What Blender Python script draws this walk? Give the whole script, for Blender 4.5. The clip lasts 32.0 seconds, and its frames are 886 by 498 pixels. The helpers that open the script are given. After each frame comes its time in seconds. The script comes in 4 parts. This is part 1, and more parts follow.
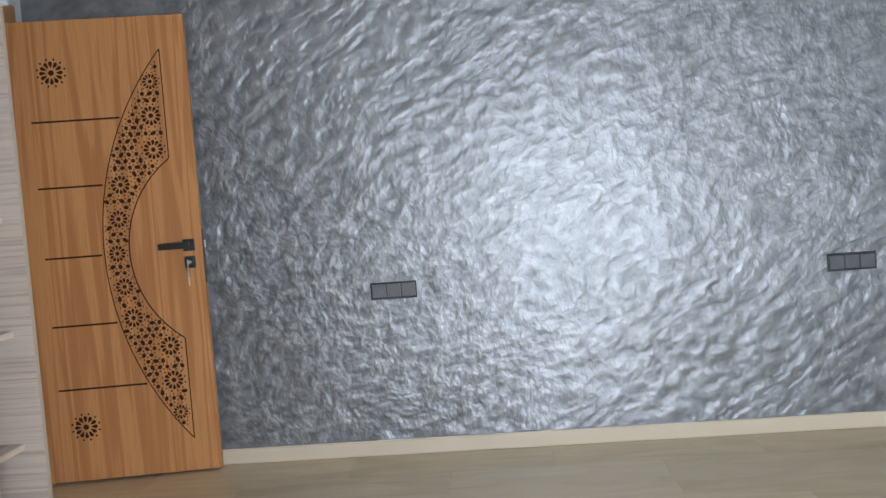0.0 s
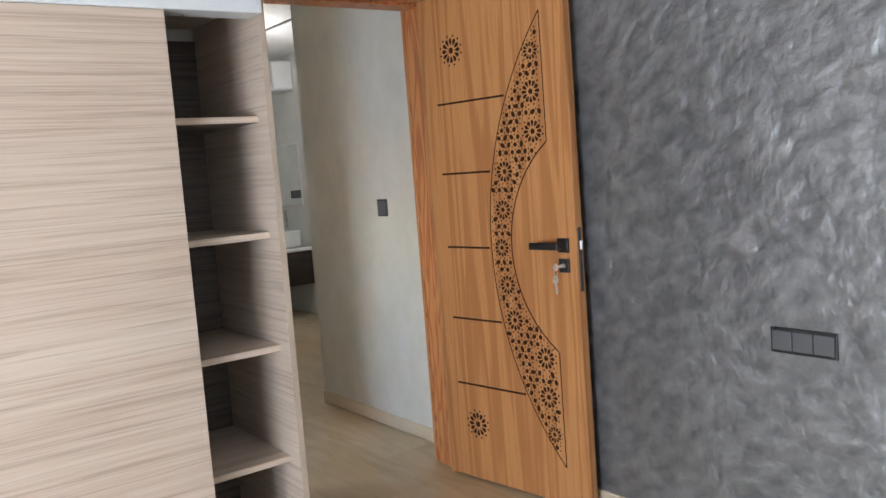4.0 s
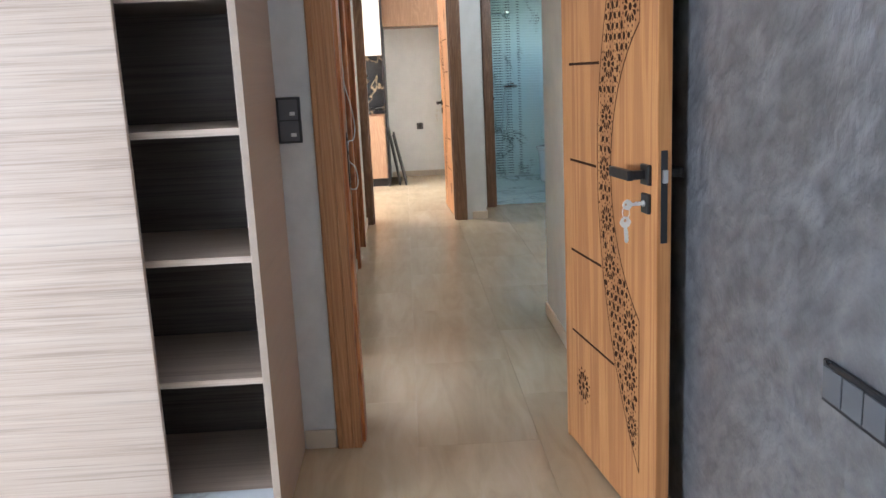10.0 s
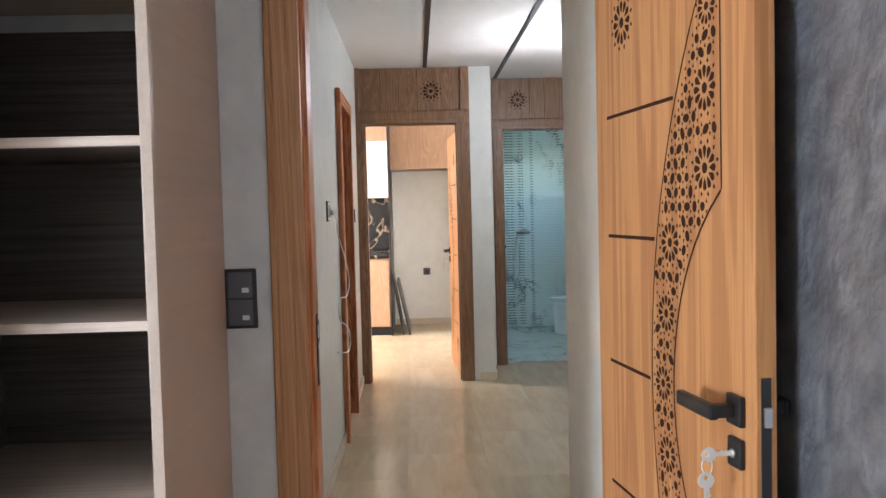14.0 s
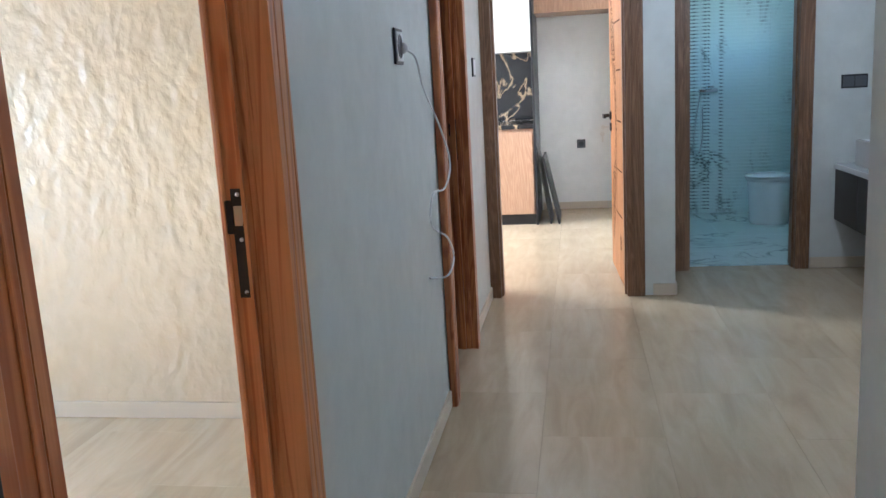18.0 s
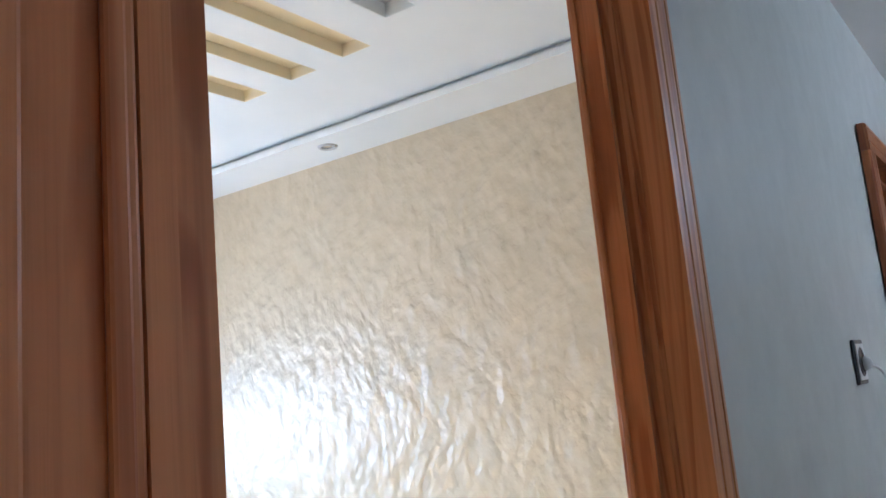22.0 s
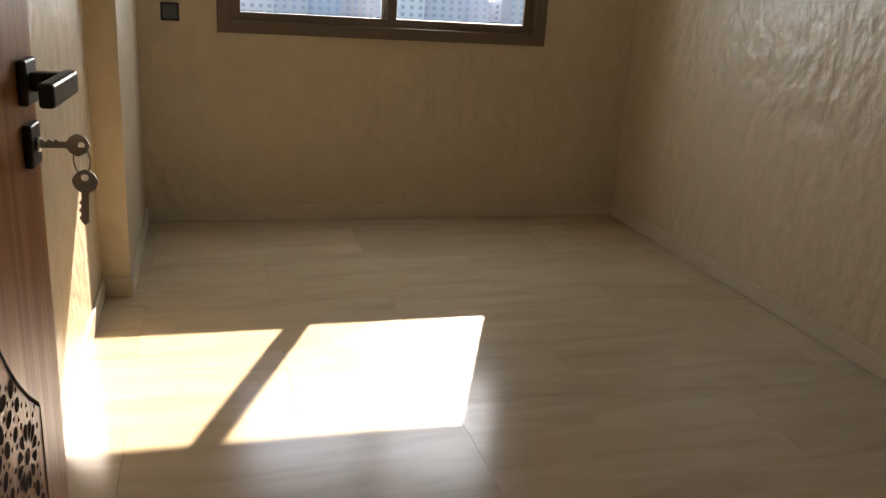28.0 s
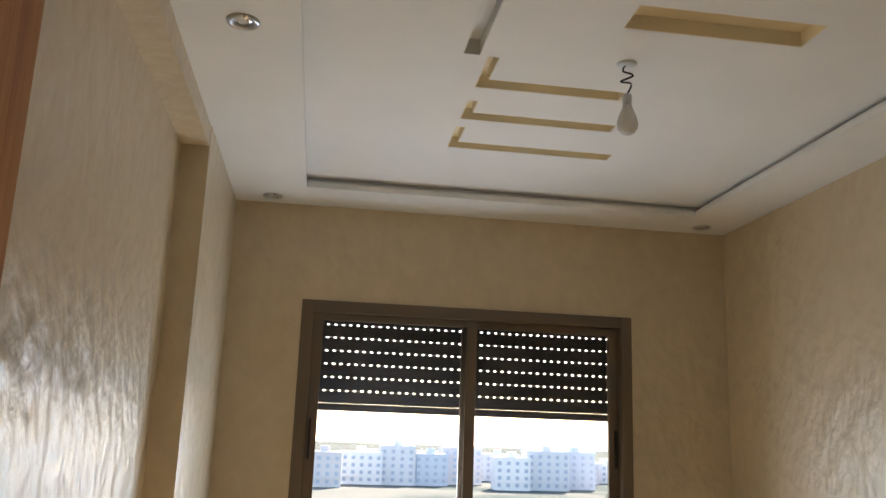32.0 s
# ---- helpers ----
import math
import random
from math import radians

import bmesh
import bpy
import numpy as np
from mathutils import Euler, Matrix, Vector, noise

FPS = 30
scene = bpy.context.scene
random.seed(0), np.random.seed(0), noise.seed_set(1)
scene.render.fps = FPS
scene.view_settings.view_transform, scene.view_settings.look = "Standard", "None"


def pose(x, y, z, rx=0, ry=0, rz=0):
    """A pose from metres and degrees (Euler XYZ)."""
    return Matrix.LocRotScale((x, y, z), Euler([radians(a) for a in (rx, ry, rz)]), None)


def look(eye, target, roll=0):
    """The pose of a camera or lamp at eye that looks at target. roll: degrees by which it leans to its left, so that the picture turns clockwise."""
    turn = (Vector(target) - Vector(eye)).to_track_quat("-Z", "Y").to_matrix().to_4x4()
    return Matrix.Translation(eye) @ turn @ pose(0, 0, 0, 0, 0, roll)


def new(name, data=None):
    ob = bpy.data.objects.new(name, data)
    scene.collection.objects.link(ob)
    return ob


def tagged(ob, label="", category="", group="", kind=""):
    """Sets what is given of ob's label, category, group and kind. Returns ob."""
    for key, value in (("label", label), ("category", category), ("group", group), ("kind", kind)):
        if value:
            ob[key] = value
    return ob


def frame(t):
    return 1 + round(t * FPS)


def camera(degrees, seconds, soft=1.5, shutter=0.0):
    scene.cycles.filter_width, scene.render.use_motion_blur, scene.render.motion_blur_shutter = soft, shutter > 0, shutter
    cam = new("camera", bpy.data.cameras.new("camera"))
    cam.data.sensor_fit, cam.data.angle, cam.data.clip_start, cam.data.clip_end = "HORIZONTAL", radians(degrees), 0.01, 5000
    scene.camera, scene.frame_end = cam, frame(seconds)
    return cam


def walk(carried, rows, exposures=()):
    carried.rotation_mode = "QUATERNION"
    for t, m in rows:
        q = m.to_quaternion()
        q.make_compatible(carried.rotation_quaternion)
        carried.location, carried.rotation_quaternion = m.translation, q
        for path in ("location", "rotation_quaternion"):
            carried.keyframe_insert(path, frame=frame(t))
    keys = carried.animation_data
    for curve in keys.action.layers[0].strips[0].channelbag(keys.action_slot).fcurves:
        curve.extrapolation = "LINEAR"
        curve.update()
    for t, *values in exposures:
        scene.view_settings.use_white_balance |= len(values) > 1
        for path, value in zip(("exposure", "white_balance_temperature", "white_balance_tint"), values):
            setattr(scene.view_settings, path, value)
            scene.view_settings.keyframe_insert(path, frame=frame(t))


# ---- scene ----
cam = camera(55.8, 32.0)
PATH = [
    (0, (2.067, -3.839, 1.171), (1.965, -1.845, 1.054), -4.2),
    (0.5, (2.037, -3.536, 1.268), (1.88, -1.545, 1.164), -4.3),
    (1, (1.973, -3.49, 1.335), (1.714, -1.507, 1.3), -4.6),
    (1.5, (2.075, -3.306, 1.332), (1.548, -1.377, 1.327), -4.3),
    (2, (2.252, -3.112, 1.333), (1.47, -1.271, 1.342), -4.3),
    (2.5, (2.507, -2.932, 1.263), (1.41, -1.26, 1.246), -4.2),
    (4.5, (3.082, -2.066, 1.43), (1.37, -1.043, 1.274), -4.7),
    (5, (3.107, -1.8, 1.461), (1.301, -0.94, 1.428), -4.7),
    (5.5, (3.125, -1.599, 1.492), (1.245, -0.915, 1.507), -4.5),
    (6, (3.184, -1.365, 1.48), (1.239, -0.903, 1.511), -3.8),
    (6.5, (3.196, -1.228, 1.42), (1.223, -0.887, 1.423), -4.0),
    (7, (3.145, -1.135, 1.35), (1.167, -0.864, 1.245), -3.9),
    (7.5, (3.051, -1.059, 1.279), (1.08, -0.811, 1.041), -3.7),
    (8, (2.919, -0.946, 1.282), (0.95, -0.71, 1.022), -3.7),
    (8.5, (2.881, -0.847, 1.272), (0.91, -0.674, 0.979), -3.3),
    (9, (2.882, -0.77, 1.247), (0.916, -0.689, 0.888), -2.8),
    (9.5, (2.895, -0.744, 1.251), (0.938, -0.696, 0.84), -2.8),
    (10, (2.914, -0.729, 1.34), (0.958, -0.658, 0.929), -2.7),
    (10.5, (2.928, -0.719, 1.43), (0.951, -0.651, 1.134), -2.4),
    (11, (2.911, -0.707, 1.494), (0.916, -0.643, 1.366), -2.0),
    (11.5, (2.905, -0.698, 1.525), (0.905, -0.64, 1.514), -2.1),
    (12, (2.903, -0.689, 1.542), (0.905, -0.63, 1.617), -2.1),
    (12.5, (2.878, -0.669, 1.522), (0.881, -0.619, 1.619), -2.0),
    (13, (2.734, -0.654, 1.478), (0.734, -0.609, 1.496), -1.8),
    (13.5, (2.448, -0.67, 1.453), (0.449, -0.615, 1.409), -1.6),
    (14, (2.196, -0.666, 1.422), (0.199, -0.604, 1.331), -1.4),
    (14.5, (1.891, -0.628, 1.388), (-0.103, -0.56, 1.259), -1.5),
    (16.5, (0.869, -0.539, 1.359), (-1.115, -0.535, 1.101), -2.0),
    (17, (0.663, -0.543, 1.341), (-1.317, -0.606, 1.068), -2.2),
    (17.5, (0.444, -0.595, 1.307), (-1.526, -0.705, 0.98), -2.3),
    (18, (0.309, -0.597, 1.303), (-1.629, -0.918, 0.924), -3.2),
    (18.5, (0.146, -0.573, 1.273), (-1.679, -1.27, 0.841), -5.2),
    (19, (0.132, -0.547, 1.201), (-1.634, -1.296, 0.636), -5.3),
    (19.5, (0.167, -0.57, 1.123), (-1.543, -1.302, 0.387), -4.9),
    (20, (0.248, -0.541, 1.112), (-1.409, -1.216, 0.218), -4.4),
    (20.5, (0.258, -0.536, 1.17), (-1.434, -1.195, 0.333), -4.1),
    (21, (0.199, -0.563, 1.287), (-1.582, -1.296, 0.745), -4.5),
    (21.5, (0.127, -0.571, 1.405), (-1.610, -1.546, 1.228), -5.9),
    (22, (-0.014, -0.723, 1.450), (-1.616, -1.871, 1.791), -5.3),
    (22.5, (-0.124, -0.761, 1.521), (-1.412, -2.181, 2.090), -3.7),
    (23, (-0.235, -0.801, 1.566), (-1.101, -2.494, 2.185), -2.0),
    (23.5, (-0.380, -0.692, 1.488), (-0.851, -2.586, 1.925), 1.0),
    (24, (-0.482, -0.638, 1.418), (-0.788, -2.606, 1.602), 1.6),
    (24.5, (-0.504, -0.674, 1.339), (-0.774, -2.651, 1.212), 1.1),
    (25, (-0.518, -0.666, 1.295), (-0.773, -2.629, 1.007), 0.7),
    (25.5, (-0.517, -0.696, 1.254), (-0.789, -2.635, 0.845), 0.9),
    (26, (-0.514, -0.749, 1.200), (-0.818, -2.652, 0.666), 1.4),
    (26.5, (-0.517, -0.768, 1.163), (-0.873, -2.621, 0.501), 1.8),
    (28.5, (-0.642, -1.003, 1.212), (-1.211, -2.838, 0.655), 3.8),
    (29, (-0.657, -1.108, 1.268), (-1.134, -2.999, 0.823), 3.0),
    (29.5, (-0.683, -1.130, 1.351), (-1.051, -3.073, 1.058), 2.3),
    (30, (-0.706, -1.131, 1.365), (-1.023, -3.099, 1.212), 2.1),
    (30.5, (-0.727, -1.092, 1.444), (-1.041, -3.067, 1.415), 2.3),
    (31, (-0.761, -1.085, 1.445), (-1.055, -3.058, 1.579), 2.3),
    (31.5, (-0.770, -1.068, 1.476), (-1.064, -3.025, 1.767), 2.1),
    (32, (-0.785, -1.045, 1.490), (-1.060, -2.976, 1.934), 2.1),
]
EXPOSURES = [(0.0, 4.0, 6500, 13), (2.0, 4.15, 6900, 14), (4.5, 4.4, 6700, 15), (9.0, 4.72, 6050, 15), (10.0, 4.7, 6050, 15), (13.0, 4.6, 6500, 16), (14.0, 4.85, 6350, 17), (17.0, 4.85, 5350, 11), (19.0, 4.48, 5200, 12), (20.0, 4.65, 5250, 13), (21.2, 4.5, 5100, 11), (22.0, 4.2, 5200, 12), (23.0, 4.1, 5050, 11), (24.0, 2.8, 5800, 13), (25.0, 2.85, 5200, 12), (26.0, 2.5, 6800, 15), (29.0, 2.0, 7300, 15), (30.0, 2.5, 5800, 12), (31.0, 2.52, 5800, 12), (32.0, 2.5, 7100, 15)]
walk(cam, [(t, look(e, g, r)) for t, e, g, r in PATH], EXPOSURES)
SUN = Vector((0.42, 1.0, -0.72)).normalized()          # the way the sunlight travels

# ---- world, sun, lights ----
world = bpy.data.worlds.new("sky")
scene.world = world
world.use_nodes = True
_n = world.node_tree.nodes
_sky = _n.new("ShaderNodeTexSky")
_sky.sky_type, _sky.sun_disc = "NISHITA", False
_sky.sun_elevation, _sky.sun_rotation = radians(33.6), radians(201.8)
_sky.air_density, _sky.dust_density = 1.0, 0.6
world.node_tree.links.new(_sky.outputs[0], _n["Background"].inputs[0])
_n["Background"].inputs[1].default_value = 0.11


def lamp(name, kind, m, energy, colour=(1, 1, 1), size=None, angle=None, radius=None):
    d = bpy.data.lights.new(name, kind)
    d.energy, d.color = energy, colour
    if size:
        d.shape, d.size, d.size_y = "RECTANGLE", size[0], size[1]
    if angle:
        d.angle = radians(angle)
    if radius:
        d.shadow_soft_size = radius
    ob = new(name, d)
    ob.matrix_world = m
    return ob


lamp("sun", "SUN", look((0, -30, 20), Vector((0, -30, 20)) + SUN), 5.0, (1.0, 0.93, 0.84), angle=0.53)
# fill lamps added at the window openings on top of the sky's own light
SKY = (0.78, 0.89, 1.0)
lamp("window_fill_light", "AREA", look((2.8, -4.78, 0.88), (2.7, 0, 0.75)), 10.5, SKY, (1.75, 1.15))
lamp("window_fill_light", "AREA", look((-1.482, -5.08, 1.30), (0.15, 0, 1.0)), 3.8, (0.60, 0.79, 1.0), (1.35, 0.6))
# fill at the unseen kitchen window, turned away from the hall door
lamp("window_fill_light", "AREA", look((-6.6, -3.38, 1.5), (-8.3, -0.5, 1.0)), 14.0, (1.0, 0.965, 0.91), (1.3, 1.2))
# fill at an invented bathroom window, tinted teal
lamp("window_fill_light", "AREA", look((-6.6, 1.70, 1.9), (-6.6, 0, 1.4)), 0.08, (0.60, 1.0, 0.93), (0.6, 0.5))
lamp("bulb_light", "POINT", pose(-3.41, 0.40, 2.2), 0.05, (0.92, 0.97, 1.0), radius=0.03)


# ---- materials ----
class Nodes:
    """A short hand for building node materials."""

    def __init__(self, name):
        self.mat = bpy.data.materials.new(name)
        self.mat.use_nodes = True
        self.tree = self.mat.node_tree
        self.bsdf = self.tree.nodes["Principled BSDF"]
        self.co = self.add("ShaderNodeTexCoord").outputs["Object"]

    def add(self, kind, **sets):
        node = self.tree.nodes.new(kind)
        for key, value in sets.items():
            if key in node.inputs:
                node.inputs[key].default_value = value
        return node

    def link(self, a, b):
        self.tree.links.new(a, b)
        return b

    def scaled(self, scale, turn=(0, 0, 0), source=None):
        m = self.add("ShaderNodeMapping")
        m.inputs["Scale"].default_value = scale
        m.inputs["Rotation"].default_value = turn
        self.link(source or self.co, m.inputs["Vector"])
        return m.outputs[0]

    def noise(self, scale, detail=4, rough=0.55, distort=0.0, source=None):
        n = self.add("ShaderNodeTexNoise", Scale=scale, Detail=detail, Roughness=rough, Distortion=distort)
        self.link(source or self.co, n.inputs["Vector"])
        return n.outputs["Fac"]

    def ramp(self, value, stops):
        r = self.add("ShaderNodeValToRGB")
        e = r.color_ramp.elements
        while len(e) < len(stops):
            e.new(0.5)
        for k, (p, c) in zip(e, stops):
            k.position, k.color = p, (*c, 1) if len(c) == 3 else c
        self.link(value, r.inputs[0])
        return r.outputs[0]

    def mix(self, fac, a, b, mode="MIX"):
        m = self.add("ShaderNodeMix")
        m.data_type, m.blend_type = "RGBA", mode
        for source, slot in ((fac, 0), (a, 6), (b, 7)):
            if isinstance(source, (int, float)):
                m.inputs[slot].default_value = source
            elif isinstance(source, tuple):
                m.inputs[slot].default_value = (*source, 1)
            else:
                self.link(source, m.inputs[slot])
        return m.outputs[2]

    def math(self, op, a, b=0.5):
        m = self.add("ShaderNodeMath")
        m.operation = op
        for source, slot in ((a, 0), (b, 1)):
            if isinstance(source, (int, float)):
                m.inputs[slot].default_value = source
            else:
                self.link(source, m.inputs[slot])
        return m.outputs[0]

    def bump(self, height, strength, distance, below=None):
        b = self.add("ShaderNodeBump", Strength=strength, Distance=distance)
        self.link(height, b.inputs["Height"])
        if below is not None:
            self.link(below, b.inputs["Normal"])
        return b.outputs[0]

    def done(self, colour, rough=0.5, normal=None, **sets):
        b = self.bsdf
        for source, key in ((colour, "Base Color"), (rough, "Roughness")):
            if isinstance(source, tuple):
                b.inputs[key].default_value = (*source, 1)
            elif isinstance(source, (int, float)):
                b.inputs[key].default_value = source
            else:
                self.link(source, b.inputs[key])
        if normal is not None:
            self.link(normal, b.inputs["Normal"])
        for key, value in sets.items():
            b.inputs[key.replace("_", " ")].default_value = value
        return self.mat


def random_tint(n, colour, amount):
    info = n.add("ShaderNodeObjectInfo")
    low = 1 - amount
    tint = n.ramp(info.outputs["Random"], [(0, (low, low, low * 0.98)), (1, (1 + amount * 0.3,) * 3)])
    return n.mix(1.0, colour, tint, "MULTIPLY")


def wood(name, dark, mid, light, axis="z", rough=0.42, spread=1.0, pores=0.35, bold=False, straight=False, spec=0.5):
    """Veneer: long flame figure and fine pores along one axis."""
    n = Nodes(name)
    q = 0.03 if straight else 0.09
    k = {"z": (1, 1, q), "x": (q, 1, 1), "y": (1, q, 1)}[axis]
    k2 = {"z": (1, 1, 0.02), "x": (0.02, 1, 1), "y": (1, 0.02, 1)}[axis]
    rnd = n.add("ShaderNodeObjectInfo").outputs["Random"]
    shift = n.add("ShaderNodeVectorMath")
    shift.operation = "ADD"
    n.link(n.co, shift.inputs[0])
    n.link(n.math("MULTIPLY", rnd, 7.0), shift.inputs[1])
    base = shift.outputs[0]
    figure = n.noise(4.5 * spread, 3, 0.5, 0.5 if straight else 1.2, n.scaled(k, source=base))
    rings = n.math("SINE", n.math("MULTIPLY", figure, 62.0))
    flame = n.math("ADD", n.math("MULTIPLY", rings, 0.5), 0.5)
    fine = n.noise(170, 3, 0.7, 0.2, n.scaled(k2, source=base))
    broad = n.noise(2.2, 2, 0.5, 0, n.scaled(k, source=base))
    if bold:
        late = tuple((a + 2 * b) / 3 for a, b in zip(dark, mid))
        colour = n.ramp(flame, [(0.0, late), (0.22, mid), (0.6, light), (1.0, light)])
    else:
        colour = n.ramp(flame, [(0.0, mid), (0.55, light), (1.0, mid)])
    colour = n.mix(n.math("MULTIPLY", n.ramp(fine, [(0.46, (0, 0, 0)), (0.7, (1, 1, 1))]), pores), colour, dark)
    colour = n.mix(n.math("MULTIPLY", broad, 0.35), colour, mid)
    height = n.math("ADD", n.math("MULTIPLY", fine, 0.6), n.math("MULTIPLY", flame, 0.2))
    return n.done(colour, n.ramp(fine, [(0.3, (rough - 0.08,) * 3), (0.7, (rough + 0.1,) * 3)]), n.bump(height, 0.25, 0.002), Specular_IOR_Level=spec)


def streaked(name, dark, mid, light, rough, along="y", lines=0.42):
    """Printed laminate with fine streaks along y or x."""
    n = Nodes(name)
    shift = n.add("ShaderNodeVectorMath")
    shift.operation = "ADD"
    n.link(n.co, shift.inputs[0])
    n.link(n.math("MULTIPLY", n.add("ShaderNodeObjectInfo").outputs["Random"], 9.0), shift.inputs[1])
    long = n.noise(1.0, 5, 0.72, 0.25, n.scaled((60.0, 0.9, 60.0) if along == "y" else (0.9, 60.0, 60.0), source=shift.outputs[0]))
    fine = n.noise(1.0, 3, 0.6, 0.3, n.scaled((260.0, 2.6, 260.0) if along == "y" else (2.6, 260.0, 260.0), source=shift.outputs[0]))
    wide = n.noise(1.0, 2, 0.5, 0.3, n.scaled((9.0, 0.6, 9.0) if along == "y" else (0.6, 9.0, 9.0), source=shift.outputs[0]))
    tone = n.math("ADD", n.math("MULTIPLY", long, 0.55), n.math("ADD", n.math("MULTIPLY", fine, 0.25), n.math("MULTIPLY", wide, 0.2)))
    colour = n.ramp(tone, [(0.39, dark), (0.47, mid), (0.60, light)])
    line = n.noise(1.0, 2, 0.5, 0.6, n.scaled((115.0, 1.7, 115.0) if along == "y" else (1.7, 115.0, 115.0), source=shift.outputs[0]))
    ink = n.math("MULTIPLY", n.ramp(line, [(0.57, (0, 0, 0)), (0.66, (1, 1, 1))]), n.ramp(wide, [(0.36, (0.25,) * 3), (0.58, (1, 1, 1))]))
    colour = n.mix(n.math("MULTIPLY", ink, lines), colour, tuple(0.66 * v for v in dark))
    return n.done(colour, n.ramp(fine, [(0.3, (rough - 0.04,) * 3), (0.7, (rough + 0.06,) * 3)]), n.bump(tone, 0.12, 0.001))


def stucco(name, low, high, rough, relief, size=22.0, sheen=0.5, coat=0.0, metal=0.0, stroke=None):
    """Trowelled decorative plaster: short soft strokes, broad clouds and a fine tooth."""
    n = Nodes(name)
    bend = n.add("ShaderNodeTexNoise", Scale=2.2, Detail=1.0)
    n.link(n.co, bend.inputs["Vector"])
    warp = n.add("ShaderNodeVectorMath")
    warp.operation = "MULTIPLY_ADD"
    warp.inputs[1].default_value = (0.12, 0.12, 0.12)
    n.link(bend.outputs["Color"], warp.inputs[0])
    n.link(n.co, warp.inputs[2])
    if stroke:
        laid = n.scaled((stroke[1], 1.0, 1.0), source=n.scaled((1, 1, 1), (0.0, stroke[0], 0.0), warp.outputs[0]))
        a = n.noise(size, 0.8, 0.4, 0.2, laid)
    else:
        a = n.noise(size, 1.5, 0.45, 0.15, n.scaled((1.0, 1.0, 0.7), (0.6, 0.6, 0.0), warp.outputs[0]))
    b = n.noise(size * 2.3, 2, 0.5, 0.2, n.scaled((1.0, 1.0, 0.8), (-0.4, 0.5, 0.3), warp.outputs[0]))
    c = n.noise(140, 3, 0.6)
    height = n.math("ADD", a, n.math("MULTIPLY", b, 0.36 if stroke else 0.28))
    cloudy = n.noise(1.3, 4, 0.6)
    blotch = n.noise(24.0, 5, 0.65, 0.3)
    # stroke height enters the tone: relief shade in the hollows is coloured in
    tone = n.math("ADD", n.math("MULTIPLY", cloudy, 0.28), n.math("ADD", n.math("MULTIPLY", blotch, 0.27), n.math("MULTIPLY", a, 0.45)))
    colour = n.ramp(tone, [(0.38, low), (0.62, high)])
    normal = n.bump(c, 0.08, 0.002, n.bump(height, relief, 0.02))
    gloss = n.ramp(blotch, [(0.3, (rough + 0.05,) * 3), (0.7, (rough - 0.03,) * 3)])
    return n.done(colour, gloss, normal, Specular_IOR_Level=sheen, Coat_Weight=coat, Coat_Roughness=0.36, Metallic=metal)


def paint(name, colour, rough=0.6, grain=0.1, scale=60, vary=0.04, **sets):
    n = Nodes(name)
    dark = tuple(v * (1 - vary) for v in colour)
    tone = n.ramp(n.noise(2.3, 4), [(0.35, dark), (0.65, colour)])
    return n.done(tone, n.ramp(n.noise(7, 3), [(0.3, (rough - 0.05,) * 3), (0.7, (rough + 0.05,) * 3)]), n.bump(n.noise(scale, 4), grain, 0.003), **sets)


def travertine():
    n = Nodes("travertine_floor")
    rnd = n.add("ShaderNodeObjectInfo").outputs["Random"]
    shift = n.add("ShaderNodeVectorMath")
    shift.operation = "ADD"
    n.link(n.co, shift.inputs[0])
    n.link(n.math("MULTIPLY", rnd, 23.0), shift.inputs[1])
    streak = n.noise(7, 6, 0.62, 0.8, n.scaled((0.28, 1.6, 1), source=shift.outputs[0]))
    cloud = n.noise(2.5, 4, 0.6, 0.4, shift.outputs[0])
    fine = n.noise(60, 4, 0.7, 0.2, n.scaled((0.2, 1, 1), source=shift.outputs[0]))
    colour = n.ramp(streak, [(0.28, (0.43, 0.333, 0.215)), (0.5, (0.52, 0.412, 0.272)), (0.72, (0.58, 0.472, 0.328))])
    colour = n.mix(n.math("MULTIPLY", cloud, 0.45), colour, (0.58, 0.472, 0.328))
    colour = n.mix(n.math("MULTIPLY", n.ramp(fine, [(0.57, (0, 0, 0)), (0.75, (1, 1, 1))]), 0.18), colour, (0.42, 0.325, 0.22))
    colour = random_tint(n, colour, 0.08)
    rough = n.ramp(cloud, [(0.3, (0.15,) * 3), (0.7, (0.25,) * 3)])
    return n.done(colour, rough, n.bump(fine, 0.05, 0.001), Specular_IOR_Level=0.38)


def marble():
    n = Nodes("marble_tile")
    bend = n.noise(1.4, 4, 0.6)
    vein = n.noise(1.6, 7, 0.62, 1.6, n.scaled((1.0, 1.0, 0.55), (0.5, 0.6, 0.3)))
    line = n.math("ABSOLUTE", n.math("SUBTRACT", vein, 0.5))
    mask = n.ramp(line, [(0.0, (1, 1, 1)), (0.018, (0.35,) * 3), (0.05, (0, 0, 0))])
    gate = n.ramp(bend, [(0.48, (0, 0, 0)), (0.62, (1, 1, 1))])
    colour = n.mix(n.math("MULTIPLY", mask, gate), (0.64, 0.755, 0.72), (0.08, 0.10, 0.10))
    return n.done(colour, 0.12)


def black_marble():
    n = Nodes("black_gold_marble")
    vein = n.noise(1.8, 6, 0.55, 1.2, n.scaled((1, 1.0, 0.7), (0.9, 0.2, 0.5)))
    line = n.math("ABSOLUTE", n.math("SUBTRACT", vein, 0.5))
    mask = n.ramp(line, [(0.0, (1, 1, 1)), (0.02, (0, 0, 0))])
    return n.done(n.mix(mask, (0.012, 0.012, 0.013), (0.30, 0.22, 0.13)), 0.15)


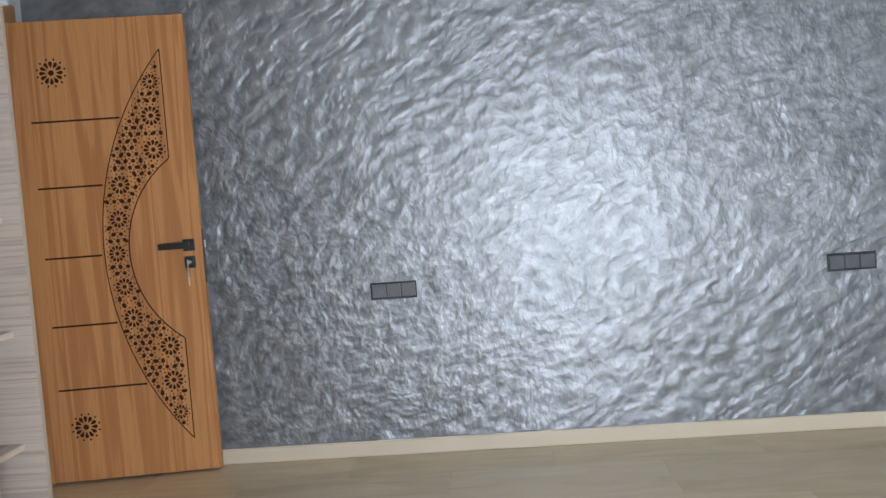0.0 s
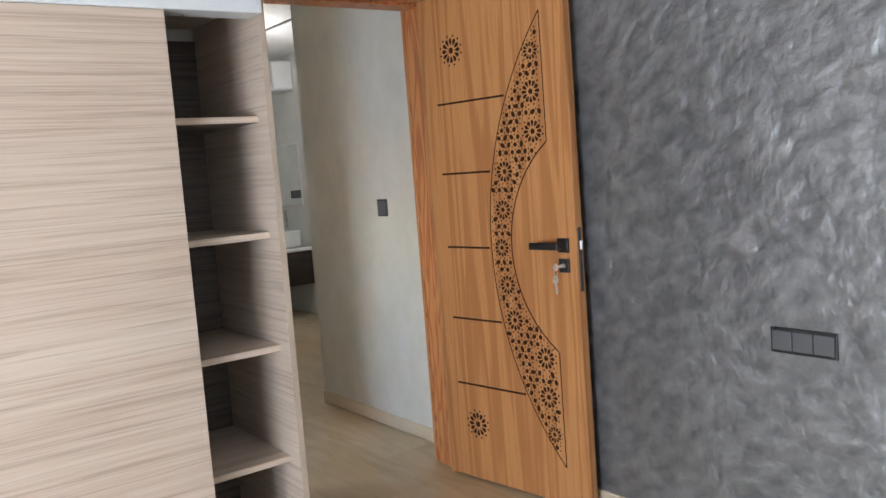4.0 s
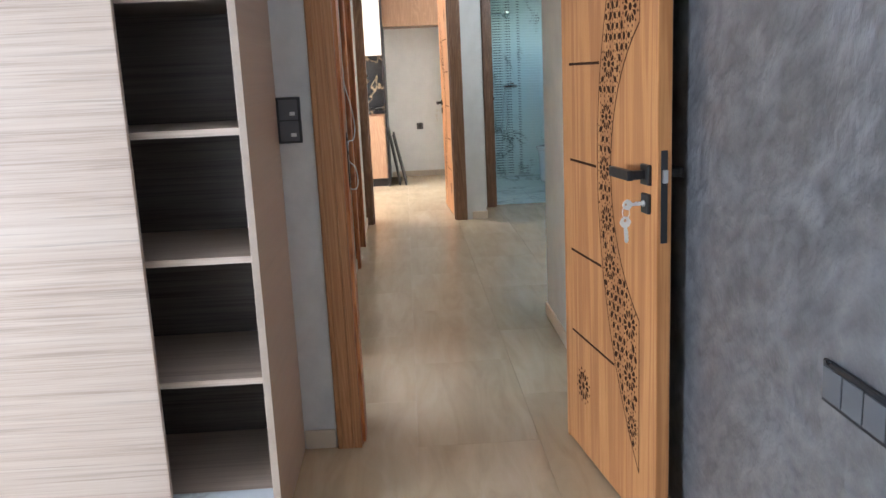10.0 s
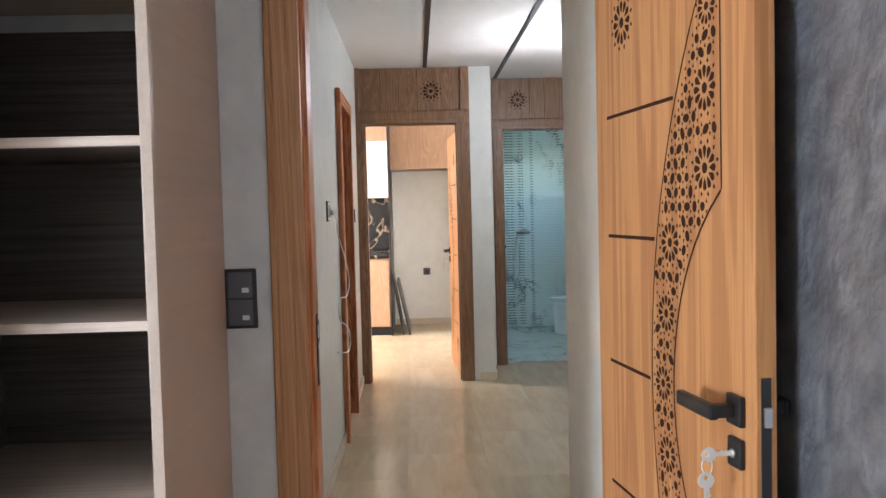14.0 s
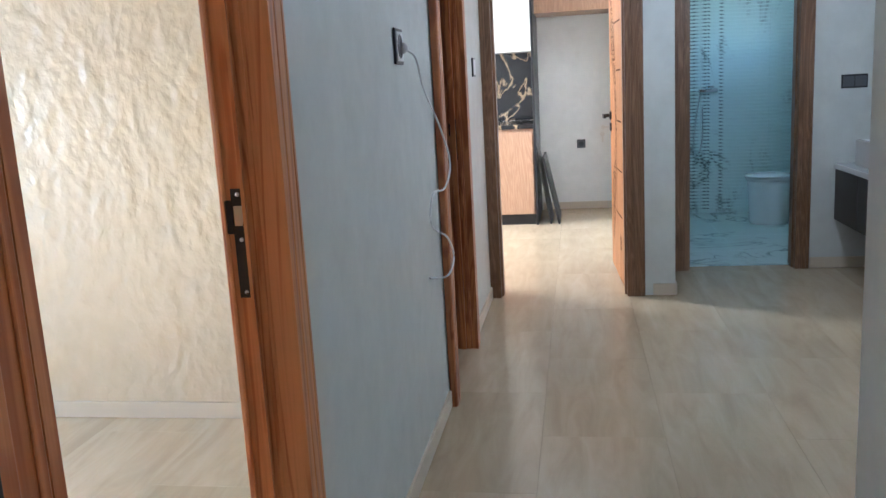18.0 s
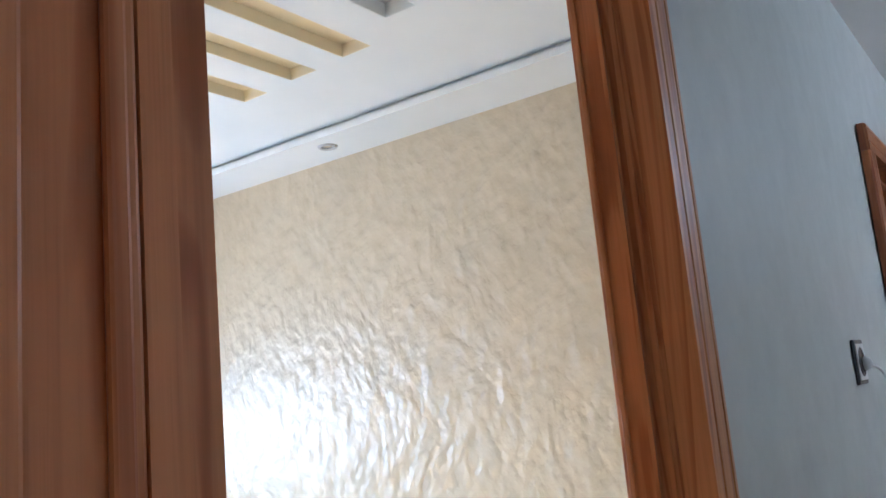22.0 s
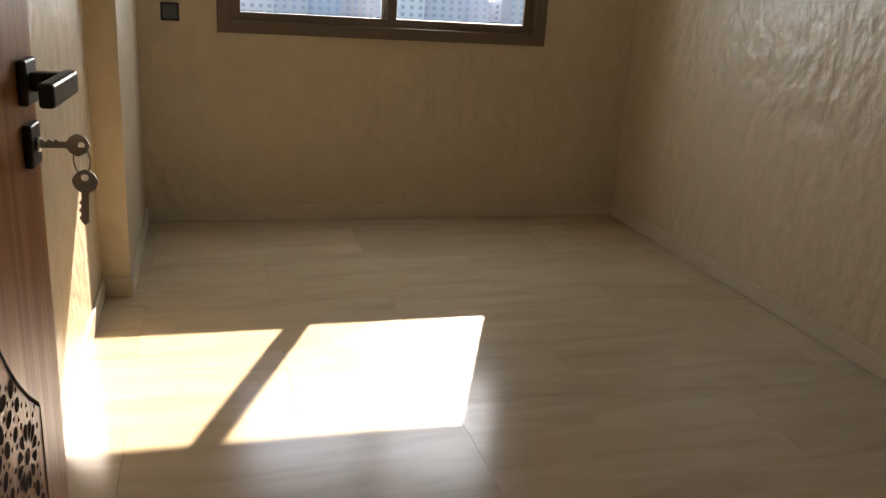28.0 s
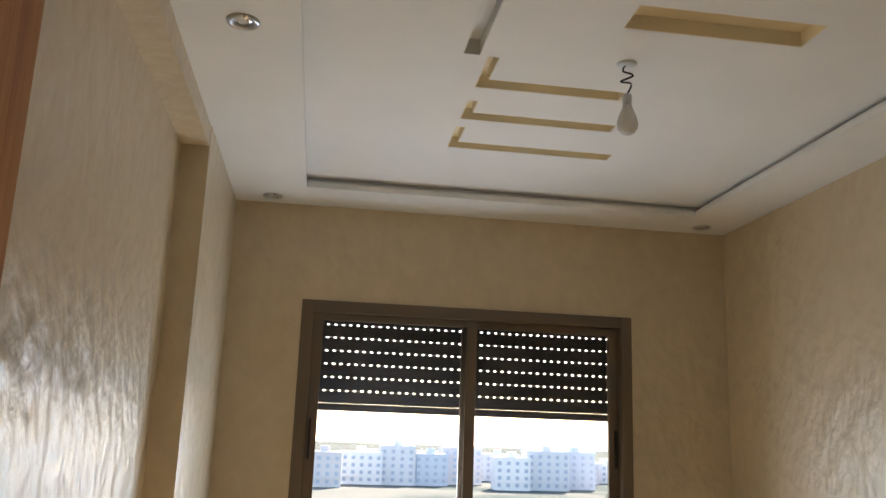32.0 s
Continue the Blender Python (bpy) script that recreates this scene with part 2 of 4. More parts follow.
OAK = wood("golden_oak_veneer", (0.32, 0.13, 0.047), (0.44, 0.195, 0.078), (0.54, 0.26, 0.104), spread=1.25, pores=0.55, rough=0.42, bold=True, straight=True, spec=0.12)
FRAME = wood("reddish_oak_frame", (0.22, 0.085, 0.027), (0.40, 0.19, 0.075), (0.53, 0.285, 0.125), spread=1.2)
PINE = wood("red_pine_jamb", (0.15, 0.036, 0.010), (0.37, 0.11, 0.033), (0.53, 0.195, 0.065), bold=True, rough=0.36, spread=1.5)
AMBER = wood("amber_pine_frame", (0.22, 0.065, 0.02), (0.47, 0.17, 0.056), (0.61, 0.275, 0.105), rough=0.36, spread=1.5, pores=0.3, bold=True)
WALNUT = wood("walnut_frame", (0.05, 0.024, 0.012), (0.18, 0.09, 0.042), (0.30, 0.165, 0.085), spread=1.3, pores=0.6)
KITCHEN_WOOD = wood("kitchen_oak_laminate", (0.20, 0.10, 0.055), (0.36, 0.21, 0.125), (0.46, 0.29, 0.18), pores=0.3)
LAMINATE = streaked("pale_ash_laminate", (0.41, 0.315, 0.25), (0.54, 0.43, 0.35), (0.62, 0.52, 0.44), 0.36)
LAMINATE_X = streaked("pale_ash_side_laminate", (0.36, 0.28, 0.225), (0.50, 0.405, 0.335), (0.58, 0.485, 0.41), 0.4, "x")
SIDE_LAMINATE = streaked("plain_beige_side_laminate", (0.42, 0.335, 0.265), (0.45, 0.36, 0.287), (0.475, 0.385, 0.31), 0.4, "x", 0.05)
# dark back panel laminate, also laid under the pale shelves as shade
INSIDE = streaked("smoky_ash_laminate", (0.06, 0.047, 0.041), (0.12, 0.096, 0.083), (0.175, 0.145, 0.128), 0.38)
# near-black colour that stands for the shade inside holes, grooves and seams
FRET = paint("dark_recess_shade", (0.045, 0.018, 0.009), 0.8, Specular_IOR_Level=0.08)
GREY = stucco("grey_trowelled_stucco", (0.138, 0.146, 0.16), (0.28, 0.292, 0.315), 0.42, 0.7, 20.0, 1.0, coat=0.75, metal=0.55, stroke=(0.5, 0.62))
GREY_SMOOTH = stucco("pale_grey_plaster", (0.57, 0.585, 0.58), (0.70, 0.71, 0.70), 0.5, 0.08, 9.0, 0.4)
CREAM = stucco("cream_pearl_stucco", (0.57, 0.465, 0.315), (0.625, 0.518, 0.365), 0.38, 0.75, 14.0, 0.75)
HALL = stucco("pale_hall_plaster", (0.565, 0.582, 0.555), (0.625, 0.642, 0.615), 0.5, 0.05, 9.0, 0.35)
WHITE = paint("white_ceiling_paint", (0.80, 0.80, 0.78), 0.75, 0.04)
KITCHEN_WHITE = stucco("white_kitchen_plaster", (0.78, 0.78, 0.75), (0.84, 0.84, 0.81), 0.5, 0.05, 9.0, 0.35)
BEIGE = paint("beige_slot_paint", (0.85, 0.74, 0.54), 0.7)
COVE = paint("pale_grey_cove_paint", (0.74, 0.75, 0.73), 0.7)
FLOOR = travertine()
SKIRT = paint("cream_marble_skirting", (0.62, 0.53, 0.41), 0.34, 0.0, vary=0.05)
GROUT = paint("floor_grout", (0.54, 0.45, 0.34), 0.8)
MARBLE = marble()
BLACK_MARBLE = black_marble()
BLACK = paint("black_satin_metal", (0.012, 0.012, 0.013), 0.38)
BLACK_PLASTIC = paint("black_plastic", (0.02, 0.021, 0.024), 0.3)
GREY_PLASTIC = paint("grey_plastic", (0.10, 0.105, 0.115), 0.35)
STEEL = paint("brushed_steel", (0.55, 0.55, 0.55), 0.3, Metallic=1.0)
CHROME = paint("chrome", (0.75, 0.76, 0.77), 0.08, 0.0, Metallic=1.0)
NICKEL = paint("worn_nickel_key", (0.74, 0.71, 0.65), 0.35, Metallic=0.35)
BROWN_ALU = paint("brown_aluminium", (0.15, 0.112, 0.08), 0.42, 0.03)
ALU_RAIL = paint("white_aluminium_rail", (0.72, 0.76, 0.80), 0.3)
SHUTTER = paint("dark_shutter_slat", (0.022, 0.023, 0.028), 0.5)
CREAM_GLOSS = paint("cream_gloss_laminate", (0.72, 0.67, 0.57), 0.2)
PORCELAIN = paint("white_porcelain", (0.82, 0.84, 0.84), 0.1, 0.0)
DARK_WOOD = wood("dark_wenge", (0.012, 0.009, 0.007), (0.03, 0.022, 0.018), (0.05, 0.037, 0.03), axis="y")
CABLE = paint("grey_cable", (0.30, 0.27, 0.22), 0.5)
WHITE_PLASTIC = paint("white_plastic", (0.78, 0.79, 0.79), 0.35)
MIRROR = Nodes("mirror_glass").done((0.9, 0.92, 0.92), 0.02, Metallic=1.0)
BULB_OFF = Nodes("frosted_bulb_glass").done((0.85, 0.85, 0.83), 0.25, Transmission_Weight=0.4)
_bulb = Nodes("lit_bulb_glass")
BULB_ON = _bulb.done((0.9, 0.9, 0.9), 0.3, Emission_Color=(0.93, 0.97, 1.0, 1), Emission_Strength=14.0)


def glass():
    n = Nodes("window_glass")
    t = n.add("ShaderNodeBsdfTransparent")
    g = n.add("ShaderNodeBsdfGlossy")
    g.inputs["Roughness"].default_value = 0.02
    f = n.add("ShaderNodeFresnel")
    m = n.add("ShaderNodeMixShader")
    n.link(f.outputs[0], m.inputs[0])
    n.link(t.outputs[0], m.inputs[1])
    n.link(g.outputs[0], m.inputs[2])
    n.link(m.outputs[0], n.tree.nodes["Material Output"].inputs[0])
    return n.mat


GLASS = glass()


# ---- mesh tools ----
def box(bm, x0, x1, y0, y1, z0, z1, bevel=0.0):
    made = bmesh.ops.create_cube(bm, size=1.0)["verts"]
    for v in made:
        v.co = Vector(((x0 + x1) / 2 + v.co.x * (x1 - x0), (y0 + y1) / 2 + v.co.y * (y1 - y0), (z0 + z1) / 2 + v.co.z * (z1 - z0)))
    if bevel:
        edges = list({e for v in made for e in v.link_edges})
        bmesh.ops.bevel(bm, geom=edges, offset=bevel, segments=2, affect="EDGES", profile=0.5)
    return bm


def cube(x0, x1, y0, y1, z0, z1, bevel=0.0):
    return box(bmesh.new(), x0, x1, y0, y1, z0, z1, bevel)


def boxes(*sizes, bevel=0.0):
    bm = bmesh.new()
    for s in sizes:
        box(bm, *s, bevel)
    return bm


def prism(bm, outline, z0, z1, place=lambda x, y, z: (x, y, z)):
    """A flat outline in x and y drawn up from z0 to z1."""
    low = [bm.verts.new(place(x, y, z0)) for x, y in outline]
    high = [bm.verts.new(place(x, y, z1)) for x, y in outline]
    n = len(outline)
    for k in range(n):
        bm.faces.new((low[k], low[(k + 1) % n], high[(k + 1) % n], high[k]))
    bm.faces.new(low[::-1])
    bm.faces.new(high)
    return bm


def lathe(profile, steps=20, m=Matrix()):
    """A turned body about z from (radius, height) pairs."""
    bm = bmesh.new()
    rings = []
    for r, z in profile:
        rings.append([bm.verts.new(m @ Vector((max(r, 1e-4) * math.cos(2 * math.pi * k / steps), max(r, 1e-4) * math.sin(2 * math.pi * k / steps), z))) for k in range(steps)])
    for a, b in zip(rings, rings[1:]):
        for k in range(steps):
            bm.faces.new((a[k], a[(k + 1) % steps], b[(k + 1) % steps], b[k]))
    bm.faces.new(rings[0][::-1])
    bm.faces.new(rings[-1])
    for f in bm.faces:
        f.smooth = True
    return bm


def tube(points, radius, steps=8):
    """A round cable along a smooth line of points."""
    pts = [Vector(p) for p in points]
    line = []
    for k in range(len(pts) - 1):
        p0, p1, p2, p3 = pts[max(k - 1, 0)], pts[k], pts[k + 1], pts[min(k + 2, len(pts) - 1)]
        for s in range(6):
            t = s / 6
            line.append(0.5 * ((2 * p1) + (p2 - p0) * t + (2 * p0 - 5 * p1 + 4 * p2 - p3) * t * t + (3 * p1 - p0 - 3 * p2 + p3) * t ** 3))
    line.append(pts[-1])
    bm = bmesh.new()
    rings = []
    for k, p in enumerate(line):
        d = (line[min(k + 1, len(line) - 1)] - line[max(k - 1, 0)]).normalized()
        q = d.to_track_quat("Z", "Y")
        rings.append([bm.verts.new(p + q @ Vector((radius * math.cos(2 * math.pi * s / steps), radius * math.sin(2 * math.pi * s / steps), 0))) for s in range(steps)])
    for a, b in zip(rings, rings[1:]):
        for s in range(steps):
            f = bm.faces.new((a[s], a[(s + 1) % steps], b[(s + 1) % steps], b[s]))
            f.smooth = True
    bm.faces.new(rings[0][::-1])
    bm.faces.new(rings[-1])
    return bm


def mesh_of(name, bm, material):
    bmesh.ops.recalc_face_normals(bm, faces=bm.faces)
    me = bpy.data.meshes.new(name)
    bm.to_mesh(me)
    bm.free()
    me.materials.append(material)
    return me


def part(name, bm, material, parent, label=""):
    ob = new(name, mesh_of(name, bm, material))
    ob.parent = parent
    return tagged(ob, label)


def thing(name, label, category, m=Matrix(), group="", kind=""):
    ob = new(name)
    ob.empty_display_size = 0.1
    ob.matrix_world = m
    return tagged(ob, label, category, group, kind)


def solid(name, bm, material, label, category="", kind="structure", group=""):
    return tagged(new(name, mesh_of(name, bm, material)), label, category, group, kind)


def wall_y(name, y0, y1, x0, x1, z0, z1, holes, material, label):
    """A wall along x, from y0 to y1 thick, with holes (x, x, z, z) through it."""
    bm = bmesh.new()
    at = x0
    for a, b, low, high in sorted(holes):
        if a > at:
            box(bm, at, a, y0, y1, z0, z1)
        if low > z0:
            box(bm, a, b, y0, y1, z0, low)
        if high < z1:
            box(bm, a, b, y0, y1, high, z1)
        at = b
    if at < x1:
        box(bm, at, x1, y0, y1, z0, z1)
    return solid(name, bm, material, label, "wall")


def wall_x(name, x0, x1, y0, y1, z0, z1, holes, material, label):
    bm = bmesh.new()
    at = y0
    for a, b, low, high in sorted(holes):
        if a > at:
            box(bm, x0, x1, at, a, z0, z1)
        if low > z0:
            box(bm, x0, x1, a, b, z0, low)
        if high < z1:
            box(bm, x0, x1, a, b, high, z1)
        at = b
    if at < y1:
        box(bm, x0, x1, at, y1, z0, z1)
    return solid(name, bm, material, label, "wall")


# ---- the shell: bedroom, hall, second room, kitchen, bathroom ----
TOP = 2.9
solid("wall_north_bedroom", cube(0.0, 4.6, 0.0, 0.15, 0, TOP), GREY, "dark grey trowelled stucco feature wall with raised strokes", "wall")
wall_x("wall_west_bedroom", -0.085, 0.0, -4.9, 0.0, 0, TOP, [(-0.995, -0.103, 0, 2.135)], GREY_SMOOTH, "pale grey smooth plaster wall around the bedroom door")
wall_x("wall_east_hall", -0.17, -0.0852, -1.21, 0.0, 0, TOP, [(-0.995, -0.103, 0, 2.135)], HALL, "pale grey hall side of the bedroom door wall")
solid("wall_east_bedroom", cube(4.6, 4.75, -4.9, 0.15, 0, TOP), GREY_SMOOTH, "pale grey plaster wall closing the bedroom", "wall")
wall_y("wall_south_bedroom", -4.9, -4.7, 0.0, 4.6, 0, TOP, [(1.99, 3.81, 0.29, 1.86)], GREY_SMOOTH, "pale grey plaster wall with the bedroom window")
solid("ceiling_bedroom", cube(-0.08, 4.6, -4.7, 0.0, 2.52, 2.62), WHITE, "white painted bedroom ceiling", "ceiling")

wall_y("wall_north_hall", 0.0, 0.15, -1.54, -0.0005, 0, TOP, [], HALL, "pale warm grey hall wall with one black switch")
wall_y("wall_south_hall", -1.178, -1.143, -2.80, -0.17, 0, TOP, [(-1.098, -0.283, 0, 2.131)], HALL, "pale grey hall wall around the sunny room's doorway")
wall_y("wall_south_hall_far", -1.21, -1.143, -4.74, -2.8002, 0, TOP, [(-3.746, -2.989, 0, 2.131)], HALL, "pale grey hall wall around the red pine doorway")
solid("wall_recess_east", cube(-1.54, -1.41, 0.15, 1.507, 0, TOP), HALL, "pale wall closing the washbasin recess", "wall")
solid("wall_recess_north", cube(-5.55, -1.41, 1.507, 1.65, 0, TOP), HALL, "pale wall behind the washbasin", "wall")
wall_x("wall_kitchen_door", -4.88, -4.74, -1.21, -0.03, 0, TOP, [(-1.12, -0.27, 0, 2.61)], HALL, "pale wall around the kitchen door")
solid("wall_pillar", cube(-5.4, -4.8802, -0.168, -0.03, 0, TOP), HALL, "bluish white wall return between kitchen and bathroom doors", "wall")
wall_x("wall_bathroom_door", -5.53, -5.4, -0.168, 1.507, 0, TOP, [(0.09, 0.845, 0, 2.605)], HALL, "pale wall around the bathroom door")
solid("ceiling_hall", cube(-5.53, -0.085, -1.21, 1.6, 2.605, 2.7), WHITE, "white painted hall ceiling", "ceiling")

wall_x("wall_east_room", -0.245, -0.0852, -5.16, -1.2102, 0, TOP, [], CREAM, "cream pearl stucco wall beside the open door")
wall_x("wall_west_room", -2.92, -2.80, -5.16, -1.2102, 0, TOP, [], CREAM, "cream pearl stucco wall with satin sheen")
wall_y("wall_south_room", -5.15, -4.983, -2.7998, -0.245, 0, TOP, [(-2.26, -0.727, 0.935, 2.072)], CREAM, "cream stucco wall with the sliding window")
wall_y("wall_north_room", -1.213, -1.1782, -2.7998, -0.245, 0, TOP, [(-1.098, -0.283, 0, 2.131)], CREAM, "cream room side of the hall wall")
solid("column_room", cube(-0.345, -0.245, -4.983, -3.998, 0, 2.5665), CREAM, "cream plastered column in the room corner", "column")
solid("beam_room", cube(-0.342, -0.2452, -3.998, -1.213, 2.49, 2.5665), CREAM, "cream plastered beam under the ceiling edge", "beam")

wall_x("wall_west_kitchen", -8.5, -8.36, -3.5, 0.0, 0, TOP, [], KITCHEN_WHITE, "white kitchen wall with the fridge niche")
wall_y("wall_south_kitchen", -3.5, -3.3, -8.36, -4.74, 0, TOP, [(-7.31, -5.89, 0.94, 2.16)], KITCHEN_WHITE, "white kitchen wall with a window")
wall_y("wall_north_kitchen", -0.1678, -0.07, -8.36, -5.5302, 0, TOP, [], KITCHEN_WHITE, "white wall between kitchen and bathroom")
solid("wall_east_kitchen", cube(-4.88, -4.76, -3.5, -1.2102, 0, TOP), KITCHEN_WHITE, "white wall closing the kitchen", "wall")
solid("ceiling_kitchen", cube(-8.36, -4.88, -3.3, -0.168, 2.62, 2.7), WHITE, "white kitchen ceiling", "ceiling")
solid("wall_store_south", cube(-4.76, -2.91, -3.1, -3.0, 0, TOP), HALL, "plain wall closing the store room", "wall")
solid("ceiling_store", cube(-4.76, -2.91, -3.0, -1.21, 2.62, 2.7), WHITE, "white store room ceiling", "ceiling")

solid("wall_west_bathroom", cube(-7.92, -7.79, -0.07, 1.7, 0, TOP), GROUT, "backing wall of the bathroom tiles", "wall")
# the opening is made up, a place for the bathroom fill lamp
wall_y("wall_north_bathroom", 1.65, 1.80, -7.92, -5.53, 0, TOP, [(-6.95, -6.25, 1.6, 2.2)], HALL, "bathroom wall with an unseen opening added for a fill lamp")
solid("ceiling_bathroom", cube(-7.79, -5.53, -0.07, 1.65, 2.62, 2.7), WHITE, "white bathroom ceiling", "ceiling")
solid("floor", cube(-8.5, 4.75, -5.25, 1.8, -0.15, -0.012), GROUT, "beige grout bed under polished travertine tiles", "floor")


def ceiling_with_slots(x0, x1, y0, y1, z, slots):
    """A flat ceiling sheet, open at the slots (x, x, y, y, depth); each slot is a real channel."""
    xs = sorted({x0, x1, *(v for s in slots for v in s[:2])})
    ys = sorted({y0, y1, *(v for s in slots for v in s[2:4])})
    bm = bmesh.new()
    inside = lambda x, y: any(a < x < b and c < y < d for a, b, c, d, *_ in slots)
    open_ = [[inside((a + b) / 2, (c + d) / 2) for c, d in zip(ys, ys[1:])] for a, b in zip(xs, xs[1:])]
    deep = 0.05
    for i, (a, b) in enumerate(zip(xs, xs[1:])):
        for j, (c, d) in enumerate(zip(ys, ys[1:])):
            h = z + (deep if open_[i][j] else 0)
            bm.faces.new([bm.verts.new(p) for p in ((a, c, h), (a, d, h), (b, d, h), (b, c, h))])
            for di, dj, p, q in ((1, 0, (b, c), (b, d)), (-1, 0, (a, c), (a, d)), (0, 1, (a, d), (b, d)), (0, -1, (a, c), (b, c))):
                ii, jj = i + di, j + dj
                if open_[i][j] and not (0 <= ii < len(open_) and 0 <= jj < len(ys) - 1 and open_[ii][jj]):
                    bm.faces.new([bm.verts.new(v) for v in ((*p, z), (*q, z), (*q, z + deep), (*p, z + deep))])
    # the slab above
    box(bm, x0, x1, y0, y1, z + deep + 0.01, z + deep + 0.06)
    return bm


SLOT_Z = 2.62
beige = [(x, x2, y, y + 0.13, 0) for x, x2, y in ((-2.063, -1.396, -2.54), (-2.074, -1.472, -2.806), (-2.09, -1.556, -3.08))]
for y, x, near in ((-3.565, -1.722, -3.335), (-3.85, -1.795, -3.675), (-4.155, -1.887, -3.925)):
    beige += [(x, -1.228, y, y + 0.07, 0), (-1.2643, -1.228, y + 0.065, near, 0)]
cove = [(-1.943, -1.149, -2.243, -2.12, 0), (-1.203, -1.149, -3.33, -2.233, 0)]
ceil = solid("ceiling_room", ceiling_with_slots(-2.80, -0.245, -4.983, -1.213, SLOT_Z, beige + cove), WHITE, "white ceiling with recessed light slots", "ceiling")
soffit = boxes((-2.80, -2.513, -4.983, -1.213, 2.567, 2.594), (-0.678, -0.245, -4.983, -1.213, 2.567, 2.594), (-2.513, -0.678, -4.983, -4.678, 2.567, 2.594), (-2.513, -0.678, -1.55, -1.213, 2.567, 2.594))
for b in ((-2.80, -2.547, -4.983, -1.213), (-0.644, -0.245, -4.983, -1.213), (-2.547, -0.644, -4.983, -4.712), (-2.547, -0.644, -1.516, -1.213)):
    box(soffit, *b, 2.5945, 2.6195)
solid("ceiling_border_room", soffit, WHITE, "white lowered ceiling border with an open cove", "ceiling")


for k, s in enumerate(beige):
    x0, x1, y0, y1 = s[:4]
    e = 0.003
    # stop the lining short where two slots of one corner meet
    bm = bmesh.new()
    top = SLOT_Z + 0.047
    box(bm, x0, x1, y0, y0 + e, SLOT_Z + 0.001, top) if not (k > 2 and (k - 3) % 2 == 1) else None
    box(bm, x0, x1 if k < 3 else -1.2643, y1 - e, y1, SLOT_Z + 0.001, top) if not (k > 2 and (k - 3) % 2 == 1) else box(bm, x0, x1, y1 - e, y1, SLOT_Z + 0.001, top)
    box(bm, x0, x0 + e, y0 + e, y1 - e, SLOT_Z + 0.001, top)
    box(bm, x1 - e, x1, y0 + e, y1 - e, SLOT_Z + 0.001, top)
    box(bm, x0 + e, x1 - e, y0 + e, y1 - e, top - 0.003, top)
    solid("trim_ceiling_slot", bm, BEIGE, "beige painted inside of a ceiling light slot", "ceiling slot")
bm = bmesh.new()
top = SLOT_Z + 0.047
box(bm, -1.943, -1.149, -2.123, -2.12, SLOT_Z + 0.001, top)
box(bm, -1.943, -1.203, -2.243, -2.240, SLOT_Z + 0.001, top)
box(bm, -1.943, -1.940, -2.240, -2.123, SLOT_Z + 0.001, top)
box(bm, -1.203, -1.200, -3.33, -2.243, SLOT_Z + 0.001, top)
box(bm, -1.152, -1.149, -3.33, -2.123, SLOT_Z + 0.001, top)
solid("trim_ceiling_cove", bm, COVE, "pale grey painted inside of the angled ceiling cove", "ceiling slot")

for x0, x1, y in ((-4.72, -0.3, -0.566), (-5.38, -1.6, 0.07), (-5.38, -1.6, 0.73)):
    solid("trim_ceiling_strip", cube(x0, x1, y - 0.016, y + 0.016, 2.598, 2.6055), BLACK, "black linear light channel in the white hall ceiling", "light channel")


# ---- skirting ----
def skirting(x0, x1, y0, y1, label="cream marble skirting along the wall"):
    solid("baseboard", cube(x0, x1, y0, y1, 0.0, 0.072, 0.004), SKIRT, label, "skirting")


skirting(0.0, 4.6, -0.012, 0.0)
skirting(0.0, 0.012, -1.165, -1.052)
skirting(-1.54, -0.25, -0.012, 0.0)
skirting(-1.552, -1.54, -0.012, 0.15)
skirting(-2.94, -1.165, -1.143, -1.131)
skirting(-4.74, -3.80, -1.143, -1.131)
skirting(-5.4, -4.74, -0.0298, -0.018)
skirting(-4.74, -4.728, -0.16, -0.03)
skirting(-5.4, -5.388, 0.90, 1.507)
skirting(-2.80, -2.788, -4.983, -1.213)
skirting(-2.788, -0.345, -4.983, -4.971)
skirting(-0.257, -0.245, -3.986, -1.213)
skirting(-0.357, -0.245, -3.998, -3.986)
skirting(-0.357, -0.345, -4.971, -3.998)
skirting(-2.788, -1.16, -1.225, -1.213)
skirting(-8.36, -8.348, -0.95, -0.168)


# ---- doors ----
def casing_outline(w, proud, mirror):
    """Cross-section of a door casing board: rounded outer edge and two shallow reeds."""
    pts = [(0, 0), (0, proud), (0.3 * w, proud), (0.32 * w, proud - 0.003), (0.36 * w, proud - 0.003), (0.38 * w, proud), (0.74 * w, proud), (0.76 * w, proud - 0.003), (0.80 * w, proud - 0.003), (0.82 * w, proud), (0.94 * w, proud - 0.001), (w, proud - 0.007), (w, 0)]
    return [(-x if mirror else x, y) for x, y in pts]


